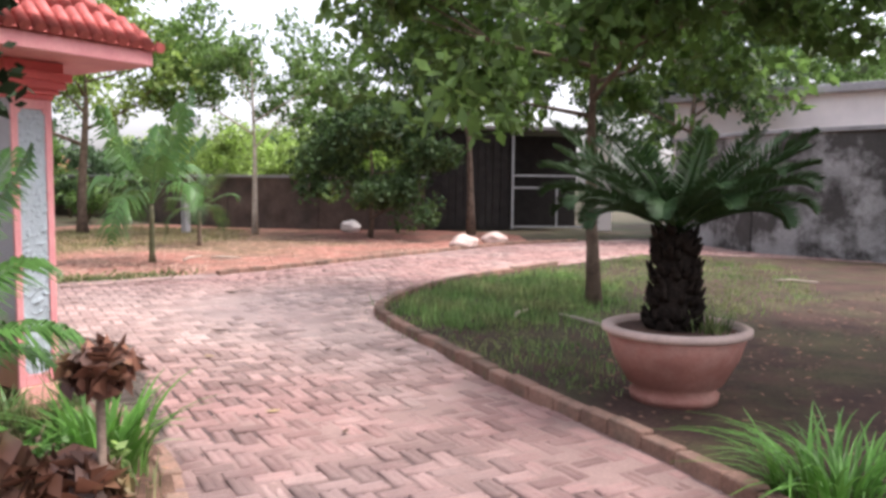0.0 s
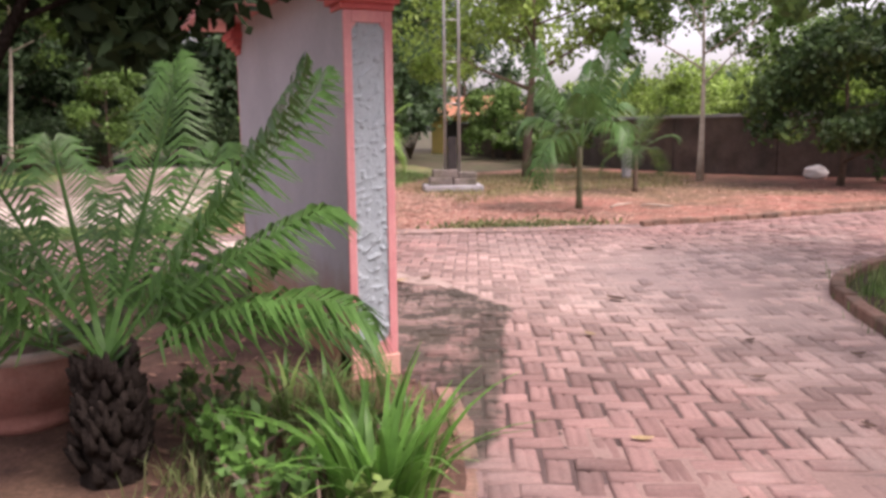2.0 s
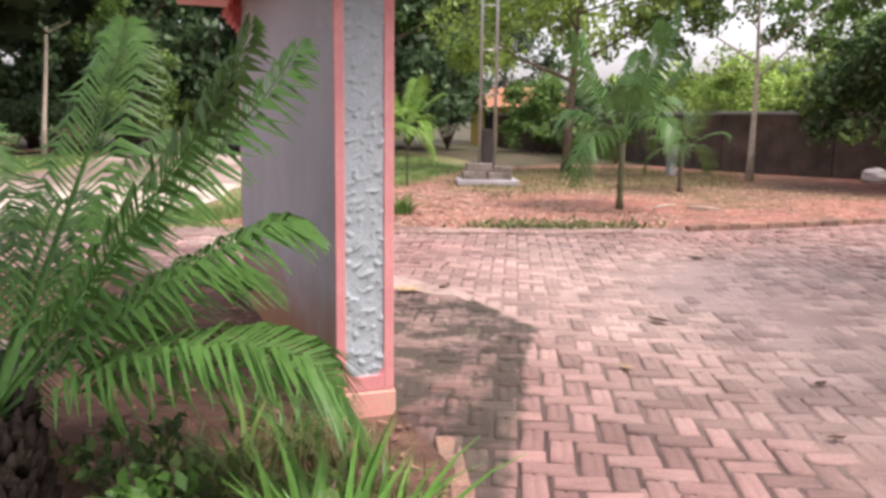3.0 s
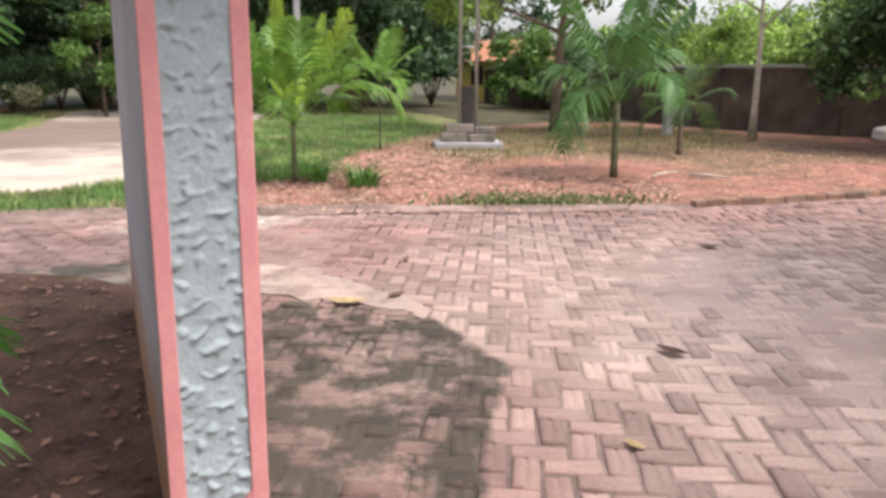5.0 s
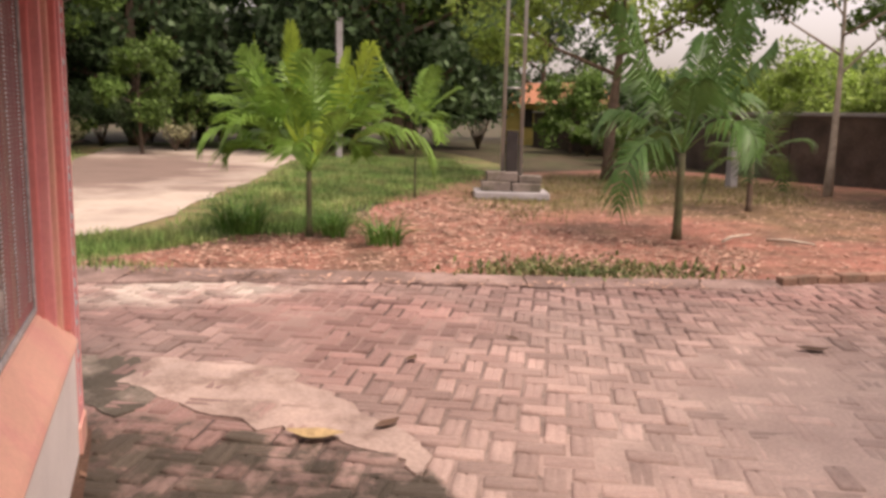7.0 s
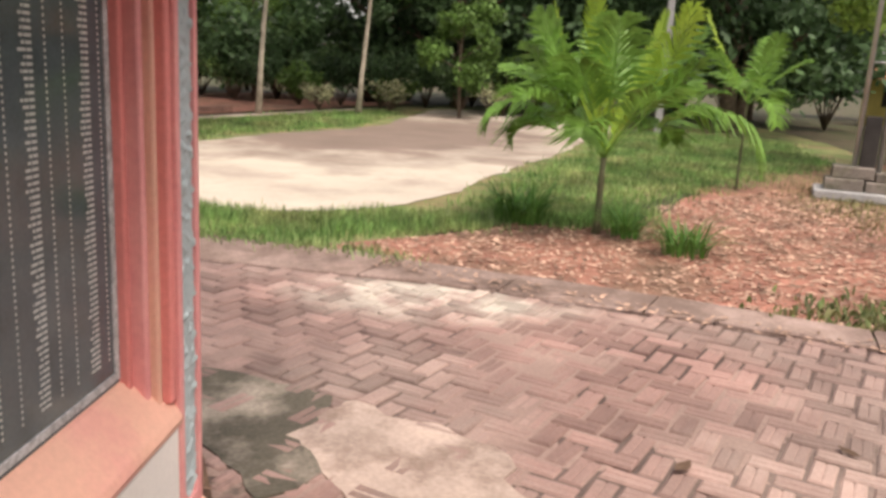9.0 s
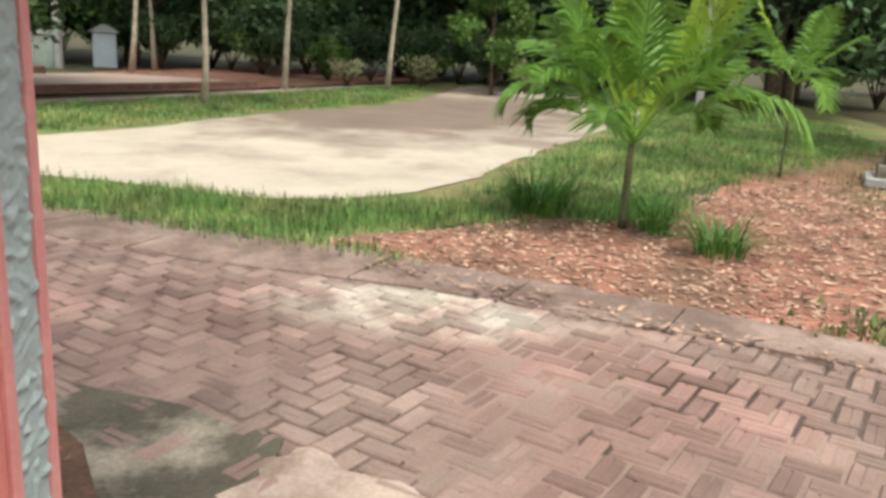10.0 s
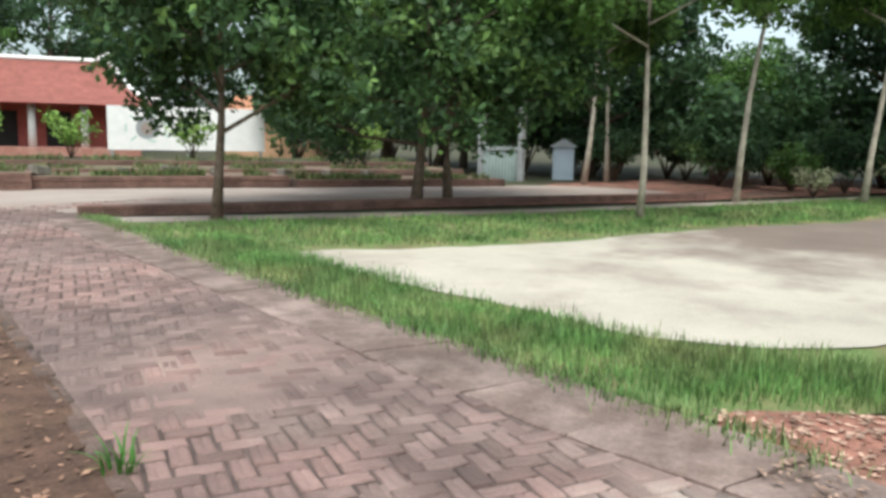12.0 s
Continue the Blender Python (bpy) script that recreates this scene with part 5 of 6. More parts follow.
tree("shrub_tree", -8.4, 13.6, 3.6, 0.07, 0.4, 1.9, "dense dark bushy tree at the boundary wall", M_LEAFD, 12, clumps=130, per=120, leaf=0.16, clump_r=0.5, flat=0.35)
tree("shrub_tree", -7.0, 16.2, 6.5, 0.12, 2.6, 3.0, "dark leafy tree beside the gate", M_LEAFD, 15, clumps=140, per=120, leaf=0.18, clump_r=0.6)
tree("shade_tree", -15.0, 9.8, 6.0, 0.14, 2.2, 3.0, "broad light green tree behind the mast", M_LEAFL, 17, clumps=110, per=110, leaf=0.18, clump_r=0.6)
tree("shade_tree", -10.6, -9.9, 5.2, 0.085, 1.3, 1.9, "dark dense shade tree at the lawn edge", M_LEAFD, 21, clumps=150, per=130, leaf=0.17, clump_r=0.6, limbs=10)
tree("shade_tree", -14.9, -9.4, 6.0, 0.11, 1.15, 3.3, "dark dense shade tree with leaning trunk", M_LEAFD, 24, clumps=200, per=130, leaf=0.17, clump_r=0.7, limbs=15, lean=(-1.0, -0.4), flat=0.35)
tree("shade_tree", -15.9, -9.3, 5.4, 0.1, 1.5, 2.6, "dark green shade tree beside its neighbour", M_LEAFD, 26, clumps=110, per=120, leaf=0.17, clump_r=0.6)
for i, (x, y, h, r, ln) in enumerate(((-16.15, -5.23, 6.5, 0.065, (0.1, 0.2)), (-21.9, -5.4, 9.0, 0.078, (-0.5, 0.7)), (-24.3, -3.0, 8.0, 0.08, (0.0, 0.2)), (-24.6, -10.9, 8.0, 0.09, (-0.4, 0.2)), (-26.0, -10.9, 8.0, 0.08, (0.2, 0.1)))):
    tree("tall_tree", x, y, h, r, h * 0.45, 2.3, "tall tree with a slim pale bare trunk", M_LEAFM, 31 + i, clumps=120, per=100, leaf=0.2, bark=M_PALEBARK, lean=ln, group="slim tall trees")

tree("small_tree", -25.2, -0.2, 3.4, 0.05, 0.7, 1.0, "small green tree before the dark woods", M_LEAFM, 38, clumps=46, per=90, leaf=0.17, clump_r=0.4)

tree("shrub_tree", -1.6, 18.6, 6.5, 0.12, 2.7, 2.9, "dark leafy tree behind the gate", M_LEAFD, 16, clumps=130, per=110, leaf=0.18, clump_r=0.6)

# woods round the place
woods = [tree("wood_tree", -31, 4, 10, 0.22, 0.8, 4.2, "dark dense tree of the surrounding woods", M_WOOD, 51, clumps=170, per=85, leaf=0.3, clump_r=0.95, limbs=12, group="woods"),
         tree("wood_tree", -33, -4, 9, 0.2, 0.6, 4.0, "dark dense tree of the surrounding woods", M_WOOD, 52, clumps=150, per=85, leaf=0.3, clump_r=0.95, limbs=12, group="woods"),
         tree("wood_tree", -30, 9.5, 9, 0.2, 0.8, 4.0, "mid green tree of the surrounding woods", M_LEAFM, 53, clumps=140, per=80, leaf=0.3, clump_r=0.9, limbs=11, group="woods")]
rw = random.Random(9)
spots = [(-29, 8), (-33, 9.5), (-36, 3), (-31, -1), (-37, -3), (-30, -13), (-34, -16), (-28, -17), (-33, -22), (-30.5, -25), (-38, 8), (-35.5, 11.5), (-41, 22), (-30, -20),
         (-34, -32), (-24, -44), (-15, -42), (-38, -18), (-27, 8.6), (-41, 12), (-6, -38), (-42, 0), (-30, -44), (-19, -46)]
for i, (x, y) in enumerate(spots):
    s = rw.uniform(0.85, 1.2)
    copy_thing(woods[i % 3 if i % 5 else 0], pose(x + rw.uniform(-1, 1), y + rw.uniform(-1, 1), 0, 0, 0, rw.uniform(0, 360)) @ Matrix.Scale(s, 4))
for x, y in ((-32, -8.5), (-36, -10)):
    copy_thing(woods[2], pose(x, y, 0, 0, 0, x * 9) @ Matrix.Scale(0.5, 4))
far = [(-3, 26), (2.5, 24), (8, 21), (15, 14), (0, 33), (8, 30), (18, 6), (18, -4), (14, -12), (6, -19), (-2, -24), (-9, -28)]
for i, (x, y) in enumerate(far):
    s = rw.uniform(0.7, 1.0) if y > 24 else rw.uniform(0.6, 0.8)
    copy_thing(woods[2 if i % 2 else 1], pose(x, y, 0, 0, 0, rw.uniform(0, 360)) @ Matrix.Scale(s, 4))
for i, (x, y, h) in enumerate(((-27, 21.5, 3.2), (-22.5, 20.5, 2.6), (-19, 19.6, 2.8), (-15.6, 19.2, 2.3), (-13.2, 20.5, 2.6), (-17.5, 23.5, 3.4), (-24, 25, 3.8), (-11, 23, 3.2))):
    tree("bush", x, y, h, 0.06, 0.3, 1.9, "sunlit yellow-green bush beyond the boundary wall", M_LEAFL, 70 + i, clumps=70, per=80, leaf=0.2, clump_r=0.6, group="bushes beyond the wall", category="bush")
for i, (x, y, h) in enumerate(((-19.5, 26, 6.5), (-14, 27, 6.0), (-24.5, 30, 7.5))):
    tree("far_tree", x, y, h, 0.1, h * 0.4, 2.2, "thin open tree against the bright sky", M_LEAFM, 90 + i, clumps=42, per=60, leaf=0.2, clump_r=0.6, group="thin far trees")
tree("bush", -27.6, 15.5, 3.0, 0.06, 0.3, 1.25, "leafy bush before the boundary wall", M_LEAFM, 99, clumps=60, per=80, leaf=0.2, clump_r=0.5, category="bush")
# crown carried up out of view to shade its low leaves
tree("low_tree", 0.9, -2.45, 3.0, 0.035, 1.62, 0.52, "leaning tree with low hanging leaves in the bed, coloured as in shade", M_LEAFSHADED, 77, clumps=150, per=130, leaf=0.085, clump_r=0.25, limbs=9, flat=0.3, lean=(0.2, 1.25), bark=M_DARKTRUNK)


def far_house(x, y, rz, label, paint=(0.62, 0.48, 0.16)):
    t = thing("far_house", x, y, 0, label, "house", rz=rz)
    bm = bmesh.new()
    box(bm, -2.2, 2.2, -1.5, 1.5, -0.05, 2.0)
    part("wall", bm, mat("house_paint", paint, 0.8, 0.12, 2.0, 30, 0.1), t)
    bm = bmesh.new()
    vs = [bm.verts.new(p) for p in ((-2.6, -1.9, 1.95), (2.6, -1.9, 1.95), (2.6, 1.9, 1.95), (-2.6, 1.9, 1.95), (-2.2, 0, 3.0), (2.2, 0, 3.0))]
    for q in ((0, 1, 5, 4), (2, 3, 4, 5), (1, 2, 5), (3, 0, 4), (3, 2, 1, 0)):
        bm.faces.new([vs[i] for i in q])
    part("roof", bm, mat("orange_tile", (0.42, 0.19, 0.11), 0.8, 0.15, 3.0, 30, 0.2), t)
    for xx in (-1.2, 0.8):
        bm = bmesh.new()
        box(bm, xx, xx + 0.8, -1.53, -1.502, 0.8, 1.7, 0.01)
        part("window", bm, M_DARK, t)


far_house(-35.6, 19.0, 26, "small yellow house with orange tile roof beyond the wall")
far_house(-28.7, -29.6, 120, "ochre house with tiled roof behind the trees", (0.46, 0.27, 0.16))


def white_house(x, y, rz):
    t = thing("white_house", x, y, 0, "white house beyond the mouldy boundary wall", "house", rz=rz)
    bm = bmesh.new()
    box(bm, -3.5, 3.5, -2.0, 2.0, -0.05, 3.6)
    part("wall", bm, M_WHITE, t)
    bm = bmesh.new()
    box(bm, -3.8, 3.8, -2.3, 2.3, 3.602, 3.8, 0.02)
    part("roof", bm, M_COPING, t)
    for xx in (-2.4, -0.4, 1.6):
        bm = bmesh.new()
        box(bm, xx, xx + 0.9, -2.03, -2.002, 1.4, 2.7, 0.01)
        part("window", bm, M_DARK, t)


white_house(1.5, 20.5, -10)
under = leafy_shrub("undergrowth", -33, 0, "dense dark undergrowth of the woods", 2.2, 1.9, 1500, 0.26, 95, M_WOOD, stems=10)
tagged(under, group="undergrowth")
for i in [k for k in range(36) if k not in (10, 11, 12)]:
    a_ = radians(118 + i * 3.1)
    rr = 34 + 4 * math.sin(i * 2.7)
    s = 0.9 + 0.5 * abs(math.sin(i * 1.3))
    copy_thing(under, pose(rr * math.cos(a_) - 1, rr * math.sin(a_) + 1, 0, 0, 0, i * 77) @ Matrix.Scale(s, 4))
for i in range(16):
    copy_thing(under, pose(-28.6 - 1.6 * math.sin(i * 2.3), 6.5 - i * 1.35, 0, 0, 0, i * 53) @ Matrix.Scale(0.62 + 0.22 * abs(math.sin(i * 1.9)), 4))
for i, (x, y, h) in enumerate(((-17.5, -20.6, 1.3), (-14.6, -22.4, 1.3), (-20.3, -16.0, 1.3), (-12.6, -23.4, 1.4))):
    leafy_shrub("terrace_shrub", x, y, "yellow-green shrub on the brick terrace", h, 0.9, 700, 0.14, 110 + i, M_LEAFL, z=(0.445, 0.445, 0.33, 0.445)[i], stems=8)
for i, (x, y) in enumerate(((-24.9, -4.4), (-26.2, -2.4), (-27.2, -5.6), (-26.8, 0.8))):
    leafy_shrub("dry_shrub", x, y, "pale dusty shrub at the edge of the woods", 0.75 + 0.15 * (i % 2), 0.8, 420, 0.12, 210 + i, M_DUSTY, stems=8)
rs = [(-27.5, 3.6), (-27.8, 1.2), (-28, -2.5), (-27, -5.5), (-28, -8), (-25.4, 15.0), (-23.3, 14.5), (-20.5, 13.4), (-18.0, 13.2)]
for i, (x, y) in enumerate(rs):
    leafy_shrub("shrub", x, y, "leafy undergrowth shrub at the edge of the woods", rw.uniform(1.0, 1.8), rw.uniform(0.9, 1.4), 900, 0.2, 60 + i, M_LEAFM if i % 2 else M_LEAFD, stems=9)

# ---- grass and litter ----
rg = np.random.default_rng(7)
blades("grass", tufts(rg, [(-6.95, -0.75), (-7.25, -2.9), (-8.1, -5.9), (-8.6, -8.2), (-9.3, -8.0), (-8.75, -5.6), (-8.15, -2.7), (-8.1, -0.8), (-8.5, 0.6), (-8.0, 1.1), (-7.6, 0.4)], 24000, 0.12), 0.04, 0.19, 0.008, M_GRASS, rg,
       "tall green grass verge between path and court", -0.045)
blades("grass", tufts(rg, [(-9.0, 0.5), (-12.8, 1.5), (-15, 2.3), (-20, 3.6), (-24, 4.8), (-23, 8.5), (-16.5, 7.5), (-12.5, 4.5), (-9.8, 2.6), (-8.6, 1.3)], 46000, 0.18), 0.04, 0.16, 0.012, M_GRASS, rg, "green lawn grass beside the court", -0.045)
blades("grass", tufts(rg, [(-9.1, -6.8), (-12.4, -5.0), (-16.2, -3.9), (-19.6, -2.4), (-26, -2.2), (-27, -3.2), (-20, -5.3), (-16, -6.8), (-13, -8.3), (-10, -9.8), (-9.0, -9.8)], 30000, 0.16), 0.04, 0.15, 0.014, M_GRASS, rg, "green grass strip behind the court", -0.045)
GRASS_E = [(-0.1, 3.5), (1.0, 2.75), (2.0, 2.1), (2.7, 2.1), (3.2, 3.2), (2.6, 5.0), (3.2, 8.0), (2.0, 11.5), (0.0, 13.0), (-0.8, 12.2), (-1.1, 9.0), (-1.2, 6.5), (-0.8, 4.6)]
blades("grass", tufts(rg, GRASS_E, 17000), 0.03, 0.1, 0.008, M_GRASS, rg, "short patchy grass of the lawn", 0.01)
blades("grass", tufts(rg, [(-0.75, 4.4), (0.2, 3.6), (1.0, 3.4), (1.5, 5.0), (0.8, 7.5), (-0.8, 8.5), (-1.1, 6.5)], 9000), 0.06, 0.2, 0.01, M_GRASS, rg, "greener tufts at the lawn tip", 0.01)
for cx, cy, n in ((-5.6, 3.3, 420), (-5.4, 3.9, 520), (-5.5, 4.35, 380), (-5.9, 4.0, 260), (-5.25, 4.8, 160)):
    blades("ground_cover", np.array([cx, cy]) + rg.normal(0, 1, (n, 2)) * (0.2, 0.28), 0.02, 0.1, 0.03, M_WEED, rg, "low straggling weeds on the red soil at the path edge", -0.03, lean=1.0, category="weeds")
blades("ground_cover", tufts(rg, [(-8.4, 4.8), (-10.5, 6.5), (-10.0, 10.5), (-13.0, 13.6), (-17.0, 12.4), (-16.0, 8.0), (-12.5, 5.2)], 15000, 0.25), 0.03, 0.12, 0.012, M_DRYGRASS, rg, "thin dry grass on the bare soil round the mast", -0.03, lean=0.8, category="grass")


for x0, y0, x1, y1, z in ((-9.8, -18.4, -16.0, -15.3, 0.26), (-10.8, -20.4, -22.0, -14.6, 0.325), (-12.0, -22.6, -23.0, -16.8, 0.44), (-16.4, -14.6, -21.2, -12.2, 0.18)):
    k = rg.uniform(0, 1, (2600, 1))
    q = np.concatenate([x0 + (x1 - x0) * k, y0 + (y1 - y0) * k], 1) + rg.normal(0, 0.18, (2600, 2)) * (0.4, 0.7)
    q = q[np.array([noise.noise(Vector((a * 0.9, b * 0.9, 4))) for a, b in q]) > -0.05]
    blades("terrace_weeds", q, 0.08, 0.32, 0.03, M_WEED, rg, "scruffy weeds growing on the brick terrace", z, lean=0.8, category="weeds")

blades("grass", tufts(rg, [(-8.5, 1.2), (-9.7, 2.5), (-9.0, 2.5), (-8.2, 1.7)], 3200, 0.12), 0.05, 0.2, 0.01, M_GRASS, rg, "green grass beside the young palm", -0.04)
blades("ground_cover", tufts(rg, [(0.1, -0.4), (0.8, -0.25), (1.6, -0.65), (2.5, -1.3), (2.3, -1.7), (1.3, -1.35), (0.4, -1.0)], 2600, 0.09), 0.05, 0.26, 0.009, M_WEED, rg, "thin dry weeds and grass in the planting bed", 0.006, lean=1.0, category="weeds")
verge = [p for p in spline(EDGE_W[9:], 0.2)]
blades("grass", np.array([(p.x + rg.normal(0.02, 0.1), p.y + rg.normal(0, 0.1)) for p in verge for _ in range(110)]), 0.04, 0.16, 0.008, M_GRASS, rg, "ragged grass creeping over the edging", 0.0, lean=0.9)


def litter(name, outline, count, size, label, z, seed, leaf=None):
    rng = np.random.default_rng(seed)
    p = scatter(rng, outline, count)
    n = len(p)
    a = rng.uniform(0, 2 * np.pi, n)
    s = size * rng.uniform(0.5, 1.4, n)
    ax = np.stack([np.cos(a), np.sin(a), rng.uniform(-0.2, 0.2, n)], 1) * s[:, None]
    sd = np.stack([-np.sin(a), np.cos(a), rng.uniform(-0.4, 0.4, n)], 1) * s[:, None] * 0.4
    c = np.concatenate([p, z + s[:, None] * 0.18], 1)
    v = np.stack([c - ax * 0.5, c + sd * 0.5, c + ax * 0.5, c - sd * 0.5], 1).reshape(-1, 3)
    ob = arrays(name, v, np.arange(n * 4).reshape(-1, 4), leaf or M_LITTER)
    tagged(ob, label, "leaf litter", kind="stuff")


litter("leaf_litter", [(-6.7, -0.6), (-6.3, 0.3), (-5.9, 1.3), (-5.3, 2.4), (-4.9, 3.7), (-4.8, 5.2), (-6.2, 6.4), (-8.5, 4.6), (-8.8, 2.6), (-8.4, 1.5), (-7.4, 0.3)], 8000, 0.06, "dry pinkish brown leaves on red soil", -0.028, 3)
litter("leaf_litter", [(-8.4, 1.5), (-8.8, 2.6), (-8.5, 4.6), (-10.5, 6.2), (-12.0, 4.8), (-9.9, 2.8)], 4500, 0.06, "dry leaves on the soil behind the young palm", -0.028, 9)
litter("leaf_litter", BED, 11000, 0.055, "dry brown leaves on the planting bed", 0.01, 4, M_LITTERD)
litter("leaf_litter", [(0.6, 3.2), (3.8, 1.0), (5.5, 0), (8, 2), (8, 8), (4, 10), (2.6, 6), (2.2, 4)], 2600, 0.05, "dry leaves on the patchy brown lawn", 0.014, 5, M_LITTERD)
litter("leaf_litter", [(-4.5, 5.4), (-4.3, 12), (-9, 14), (-12, 8), (-8, 5)], 6000, 0.06, "dry leaves under the trees", -0.026, 6)


def fallen_leaf(x, y, s, rz, seed, material):
    """A curled dry leaf lying on the bricks."""
    rng = random.Random(seed)
    bm = bmesh.new()
    rows = []
    for i in range(7):
        k = i / 6
        w = math.sin(math.pi * min(max(k, 0.04), 0.96)) * 0.22 * s
        z = 0.004 + 0.10 * s * (2 * k - 1) ** 2 * rng.uniform(0.8, 1.2)
        rows.append([bm.verts.new(((k - 0.5) * s, -w, z + 0.25 * w)), bm.verts.new(((k - 0.5) * s, 0, z)), bm.verts.new(((k - 0.5) * s, w, z + 0.3 * w))])
    for r, q in zip(rows, rows[1:]):
        for k in range(2):
            bm.faces.new((r[k], r[k + 1], q[k + 1], q[k]))
    o = part("fallen_leaf", bm, material)
    o.matrix_basis = pose(x, y, 0.006, 0, 0, rz)
    tagged(o, "curled dry leaf lying on the brick path", "leaf", "fallen leaves")


M_DRYDARK = mat("dark_dry_leaf", (0.10, 0.06, 0.04), 0.85, 0.3, 8.0, 60, 0.0)
M_DRYPALE = mat("pale_dry_leaf", (0.45, 0.33, 0.17), 0.85, 0.3, 8.0, 60, 0.0)
for i, (x, y, s, rz) in enumerate(((-2.86, 3.95, 0.26, 60), (-0.97, 2.12, 0.24, 20), (0.84, 2.4, 0.14, 80), (-2.42, 1.22, 0.2, 120), (-3.54, 2.31, 0.14, 30), (1.6, 1.5, 0.1, 10), (0.9, 1.6, 0.12, 70),
                                   (-1.0, 4.3, 0.12, 0), (0.2, 2.9, 0.1, 50), (1.9, 0.5, 0.1, 110), (-1.7, 5.6, 0.14, 15), (-3.3, 1.6, 0.16, 140), (0.35, 2.1, 0.12, 95))):
    fallen_leaf(x, y, s * 0.75, rz, i, M_DRYDARK)
fallen_leaf(-2.38, 0.9, 0.24, 68, 40, M_DRYPALE)
fallen_leaf(-0.2, 1.35, 0.1, 10, 41, M_DRYPALE)
fallen_leaf(1.3, 0.55, 0.1, 60, 42, M_DRYPALE)


def stick(x, y, rz, s):
    bm = bmesh.new()
    tube(bm, [(-s / 2, 0, 0.02), (-s * 0.1, 0.03, 0.035), (s / 2, -0.01, 0.02)], [0.018, 0.02, 0.012], 7)
    o = part("stick", bm, M_PALEBARK)
    o.matrix_basis = pose(x, y, 0.012, 0, 0, rz)
    tagged(o, "pale dry stick lying on the lawn", "stick", "sticks")


stick(0.8, 4.6, 105, 0.6)
stick(1.45, 4.6, 150, 0.7)
stick(2.6, 9.5, 20, 0.6)
stick(-6.7, 6.5, 120, 0.8)
stick(-6.3, 6.9, 40, 0.5)

litter("leaf_litter", [(-6.3, 0.1), (-5.8, 1.2), (-5.2, 2.5), (-4.6, 4.5), (-4.4, 4.4), (-5.0, 2.4), (-5.5, 1.1), (-6.0, 0.0)], 420, 0.05, "a few dry leaves on the edging strip", 0.022, 8)
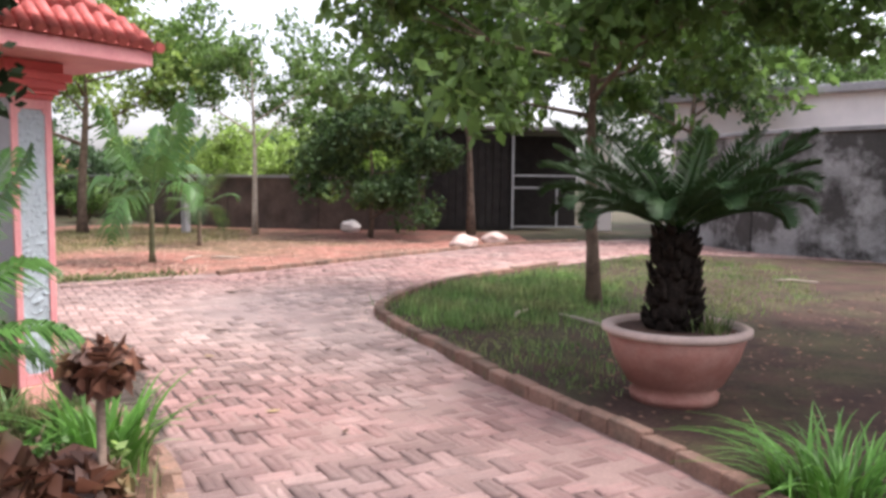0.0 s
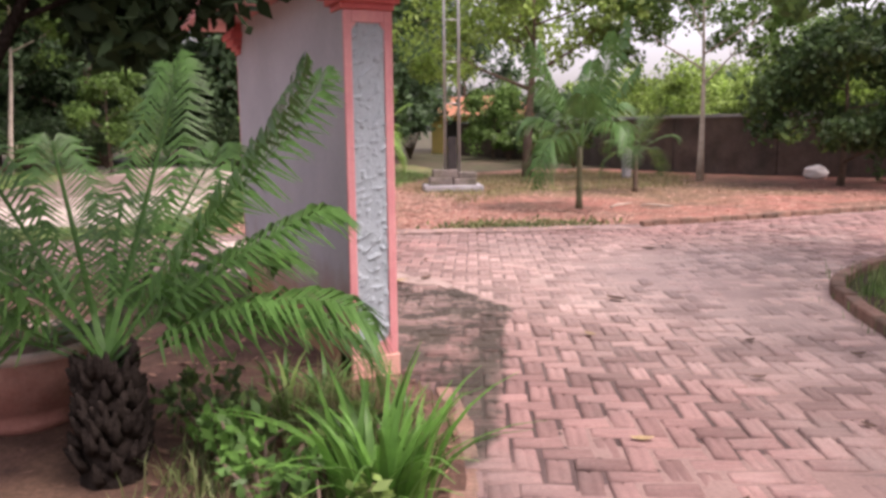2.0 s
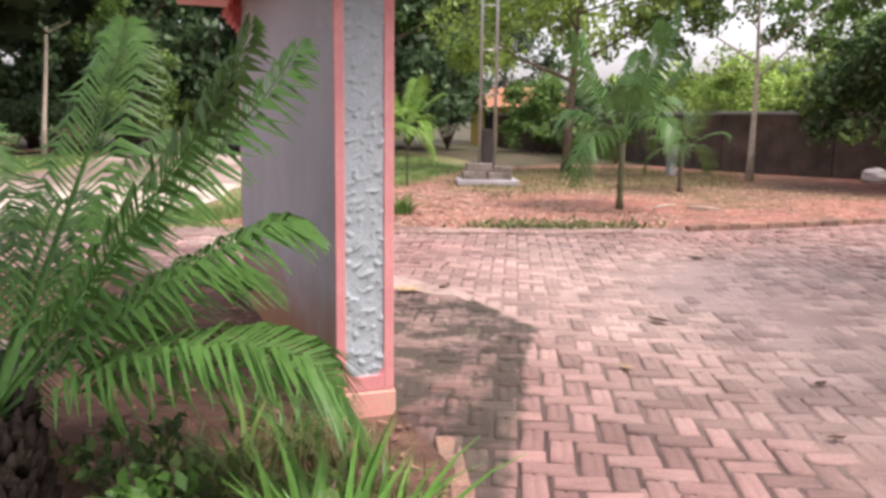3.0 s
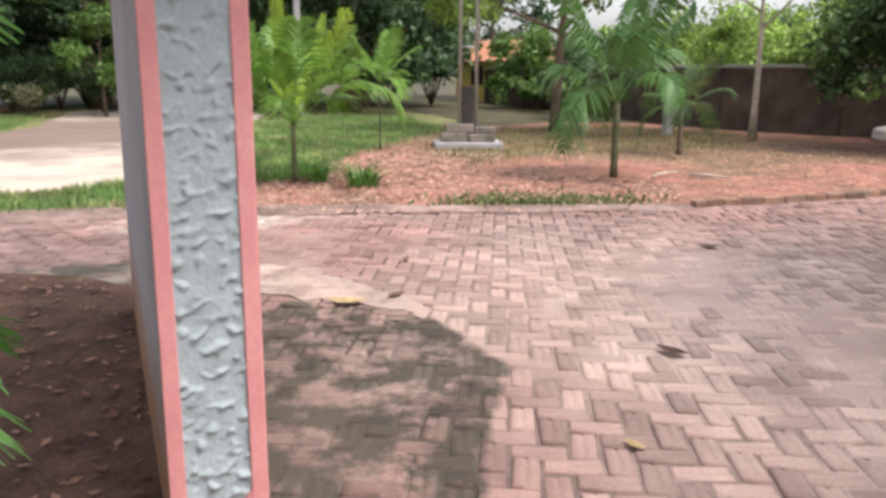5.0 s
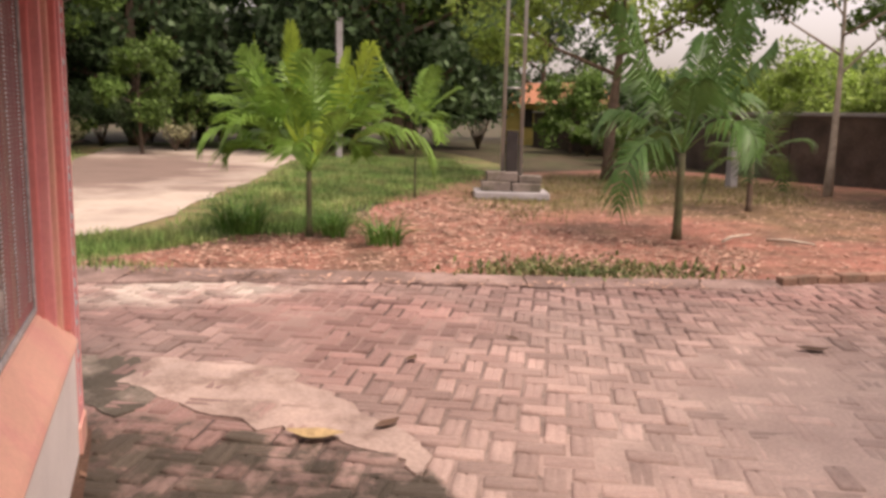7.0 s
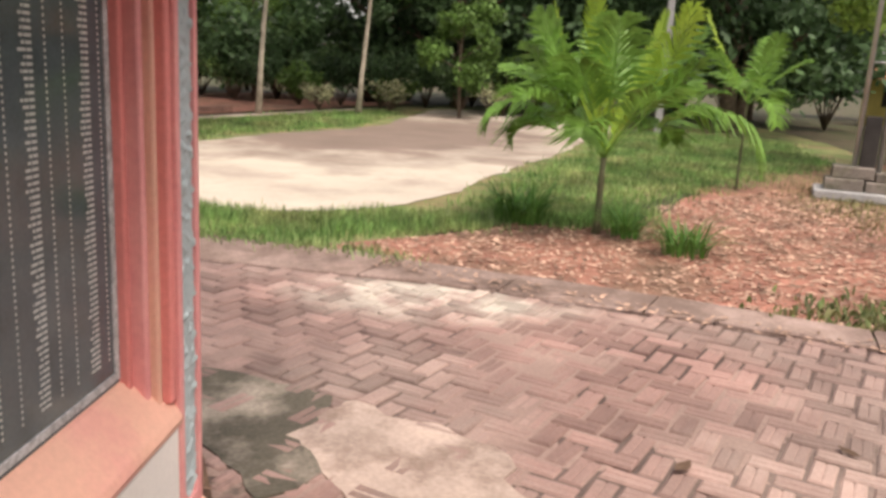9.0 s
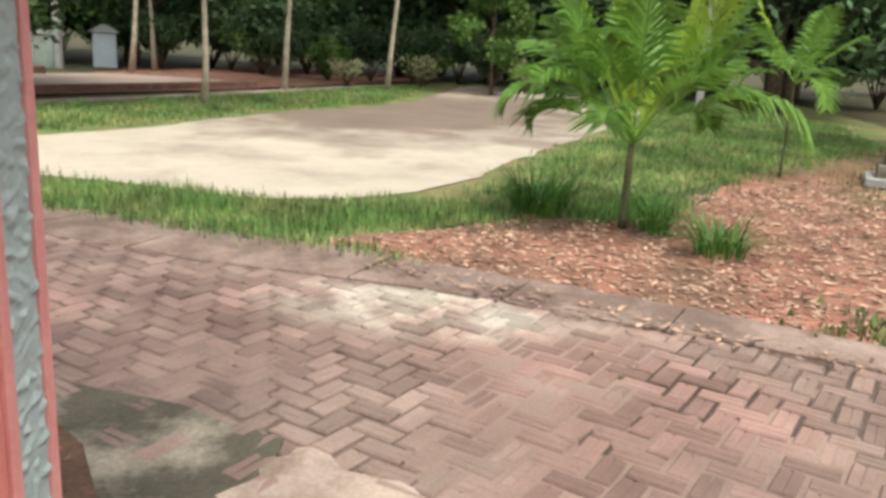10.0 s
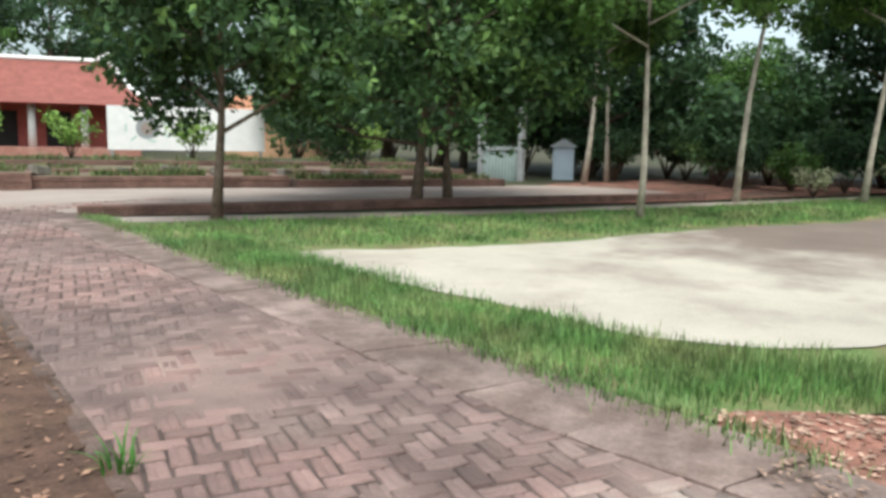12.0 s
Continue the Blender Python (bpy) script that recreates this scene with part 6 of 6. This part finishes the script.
# ---- paving bricks, laid in herringbone ----
def paving():
    BL, BW = 0.22, 0.11
    g = 0.017
    w2, l2, c = BW / 2 - g / 2, BL / 2 - g / 2, 0.009
    # worn brick with a shallow groove along its middle
    base = [(x, y, -0.02) for x, y in ((-l2, -w2), (l2, -w2), (l2, w2), (-l2, w2))] + [(x, y, -c) for x, y in ((-l2, -w2), (l2, -w2), (l2, w2), (-l2, w2))]
    base += [(x, y, 0) for x, y in ((-l2 + c, -w2 + c), (l2 - c, -w2 + c), (l2 - c, w2 - c), (-l2 + c, w2 - c))]
    base += [(-l2 + c, -0.007, -0.001), (l2 - c, -0.007, -0.001), (-l2 + c, 0.0, -0.0055), (l2 - c, 0.0, -0.0055), (-l2 + c, 0.007, -0.001), (l2 - c, 0.007, -0.001)]
    base = np.array(base)
    fc = [(a + i, a + (i + 1) % 4, a + 4 + (i + 1) % 4, a + 4 + i) for a in (0, 4) for i in range(4)]
    fc = np.array(fc + [(8, 9, 13, 12), (12, 13, 15, 14), (14, 15, 17, 16), (16, 17, 10, 11)])
    pts = []
    cs, sn = math.cos(radians(63)), math.sin(radians(63))
    R = 170
    for i in range(-R, R):
        for j in range(-R, R):
            # herringbone cells on a square grid of brick widths
            m_ = (i + j) % 4
            if m_ == 0:
                u, v, rot = i + 1.0, j + 0.5, 0
            elif m_ == 2:
                u, v, rot = i + 0.5, j + 1.0, 90
            else:
                continue
            x, y = u * BW, v * BW
            pts.append((x * cs - y * sn - 1.0, x * sn + y * cs + 1.0, rot + 63))
    P = np.array(pts)
    edge = [(p.x, p.y) for p in spline(EDGE_W[:6] + EDGE_IN[1:], 0.3)]
    area = edge + path_outline[len(EDGE_W):]
    ok = inside(area, P[:, 0], P[:, 1])
    bedp = [(p.x, p.y) for p in spline(BED, 0.3, True)]
    lawnp = [(p.x, p.y) for p in spline(LAWN_R, 0.3, True)]
    ok &= ~inside(bedp, P[:, 0], P[:, 1]) & ~inside(lawnp, P[:, 0], P[:, 1])
    ok &= (P[:, 0] > -12) & (P[:, 0] < 6.5) & (P[:, 1] > -13.5) & (P[:, 1] < 17)
    P = P[ok]
    rng = np.random.default_rng(12)
    near = (P[:, 0] > -5.2) & (P[:, 0] < -2.6) & (P[:, 1] > 0.3) & (P[:, 1] < 2.9)
    idx = np.where(near)[0][:300]
    holder = tagged(new("paving"), "pinkish red bricks laid in herringbone", kind="structure")
    mesh = bpy.data.meshes.new("brick")
    mesh.from_pydata(base.tolist(), [], fc.tolist())
    mesh.materials.append(M_BRICKO)
    for k in idx:
        o = new("brick", mesh)
        o.parent = holder
        o.matrix_basis = pose(P[k, 0], P[k, 1], rng.uniform(-0.006, 0.006), rng.uniform(-2, 2), rng.uniform(-1.2, 1.2), P[k, 2] + rng.uniform(-2.4, 2.4))
    rest = np.delete(P, idx, 0)
    n = len(rest)
    a = np.radians(rest[:, 2] + rng.uniform(-2.4, 2.4, n))
    c_, s_ = np.cos(a)[:, None], np.sin(a)[:, None]
    rest[:, :2] += rng.normal(0, 0.0025, (n, 2))
    vx = base[None, :, 0] * c_ - base[None, :, 1] * s_ + rest[:, 0:1]
    vy = base[None, :, 0] * s_ + base[None, :, 1] * c_ + rest[:, 1:2]
    vz = base[None, :, 2] + rng.uniform(-0.007, 0.006, (n, 1)) + base[None, :, 0] * rng.uniform(-0.03, 0.03, (n, 1)) + base[None, :, 1] * rng.uniform(-0.04, 0.04, (n, 1))
    v = np.stack([vx, vy, vz], -1).reshape(-1, 3)
    f = (np.arange(n)[:, None, None] * len(base) + fc[None]).reshape(-1, 4)
    ob = arrays("bricks", v, f, M_BRICK, holder)
    tagged(ob, "pinkish red paving bricks", kind="stuff")


paving()
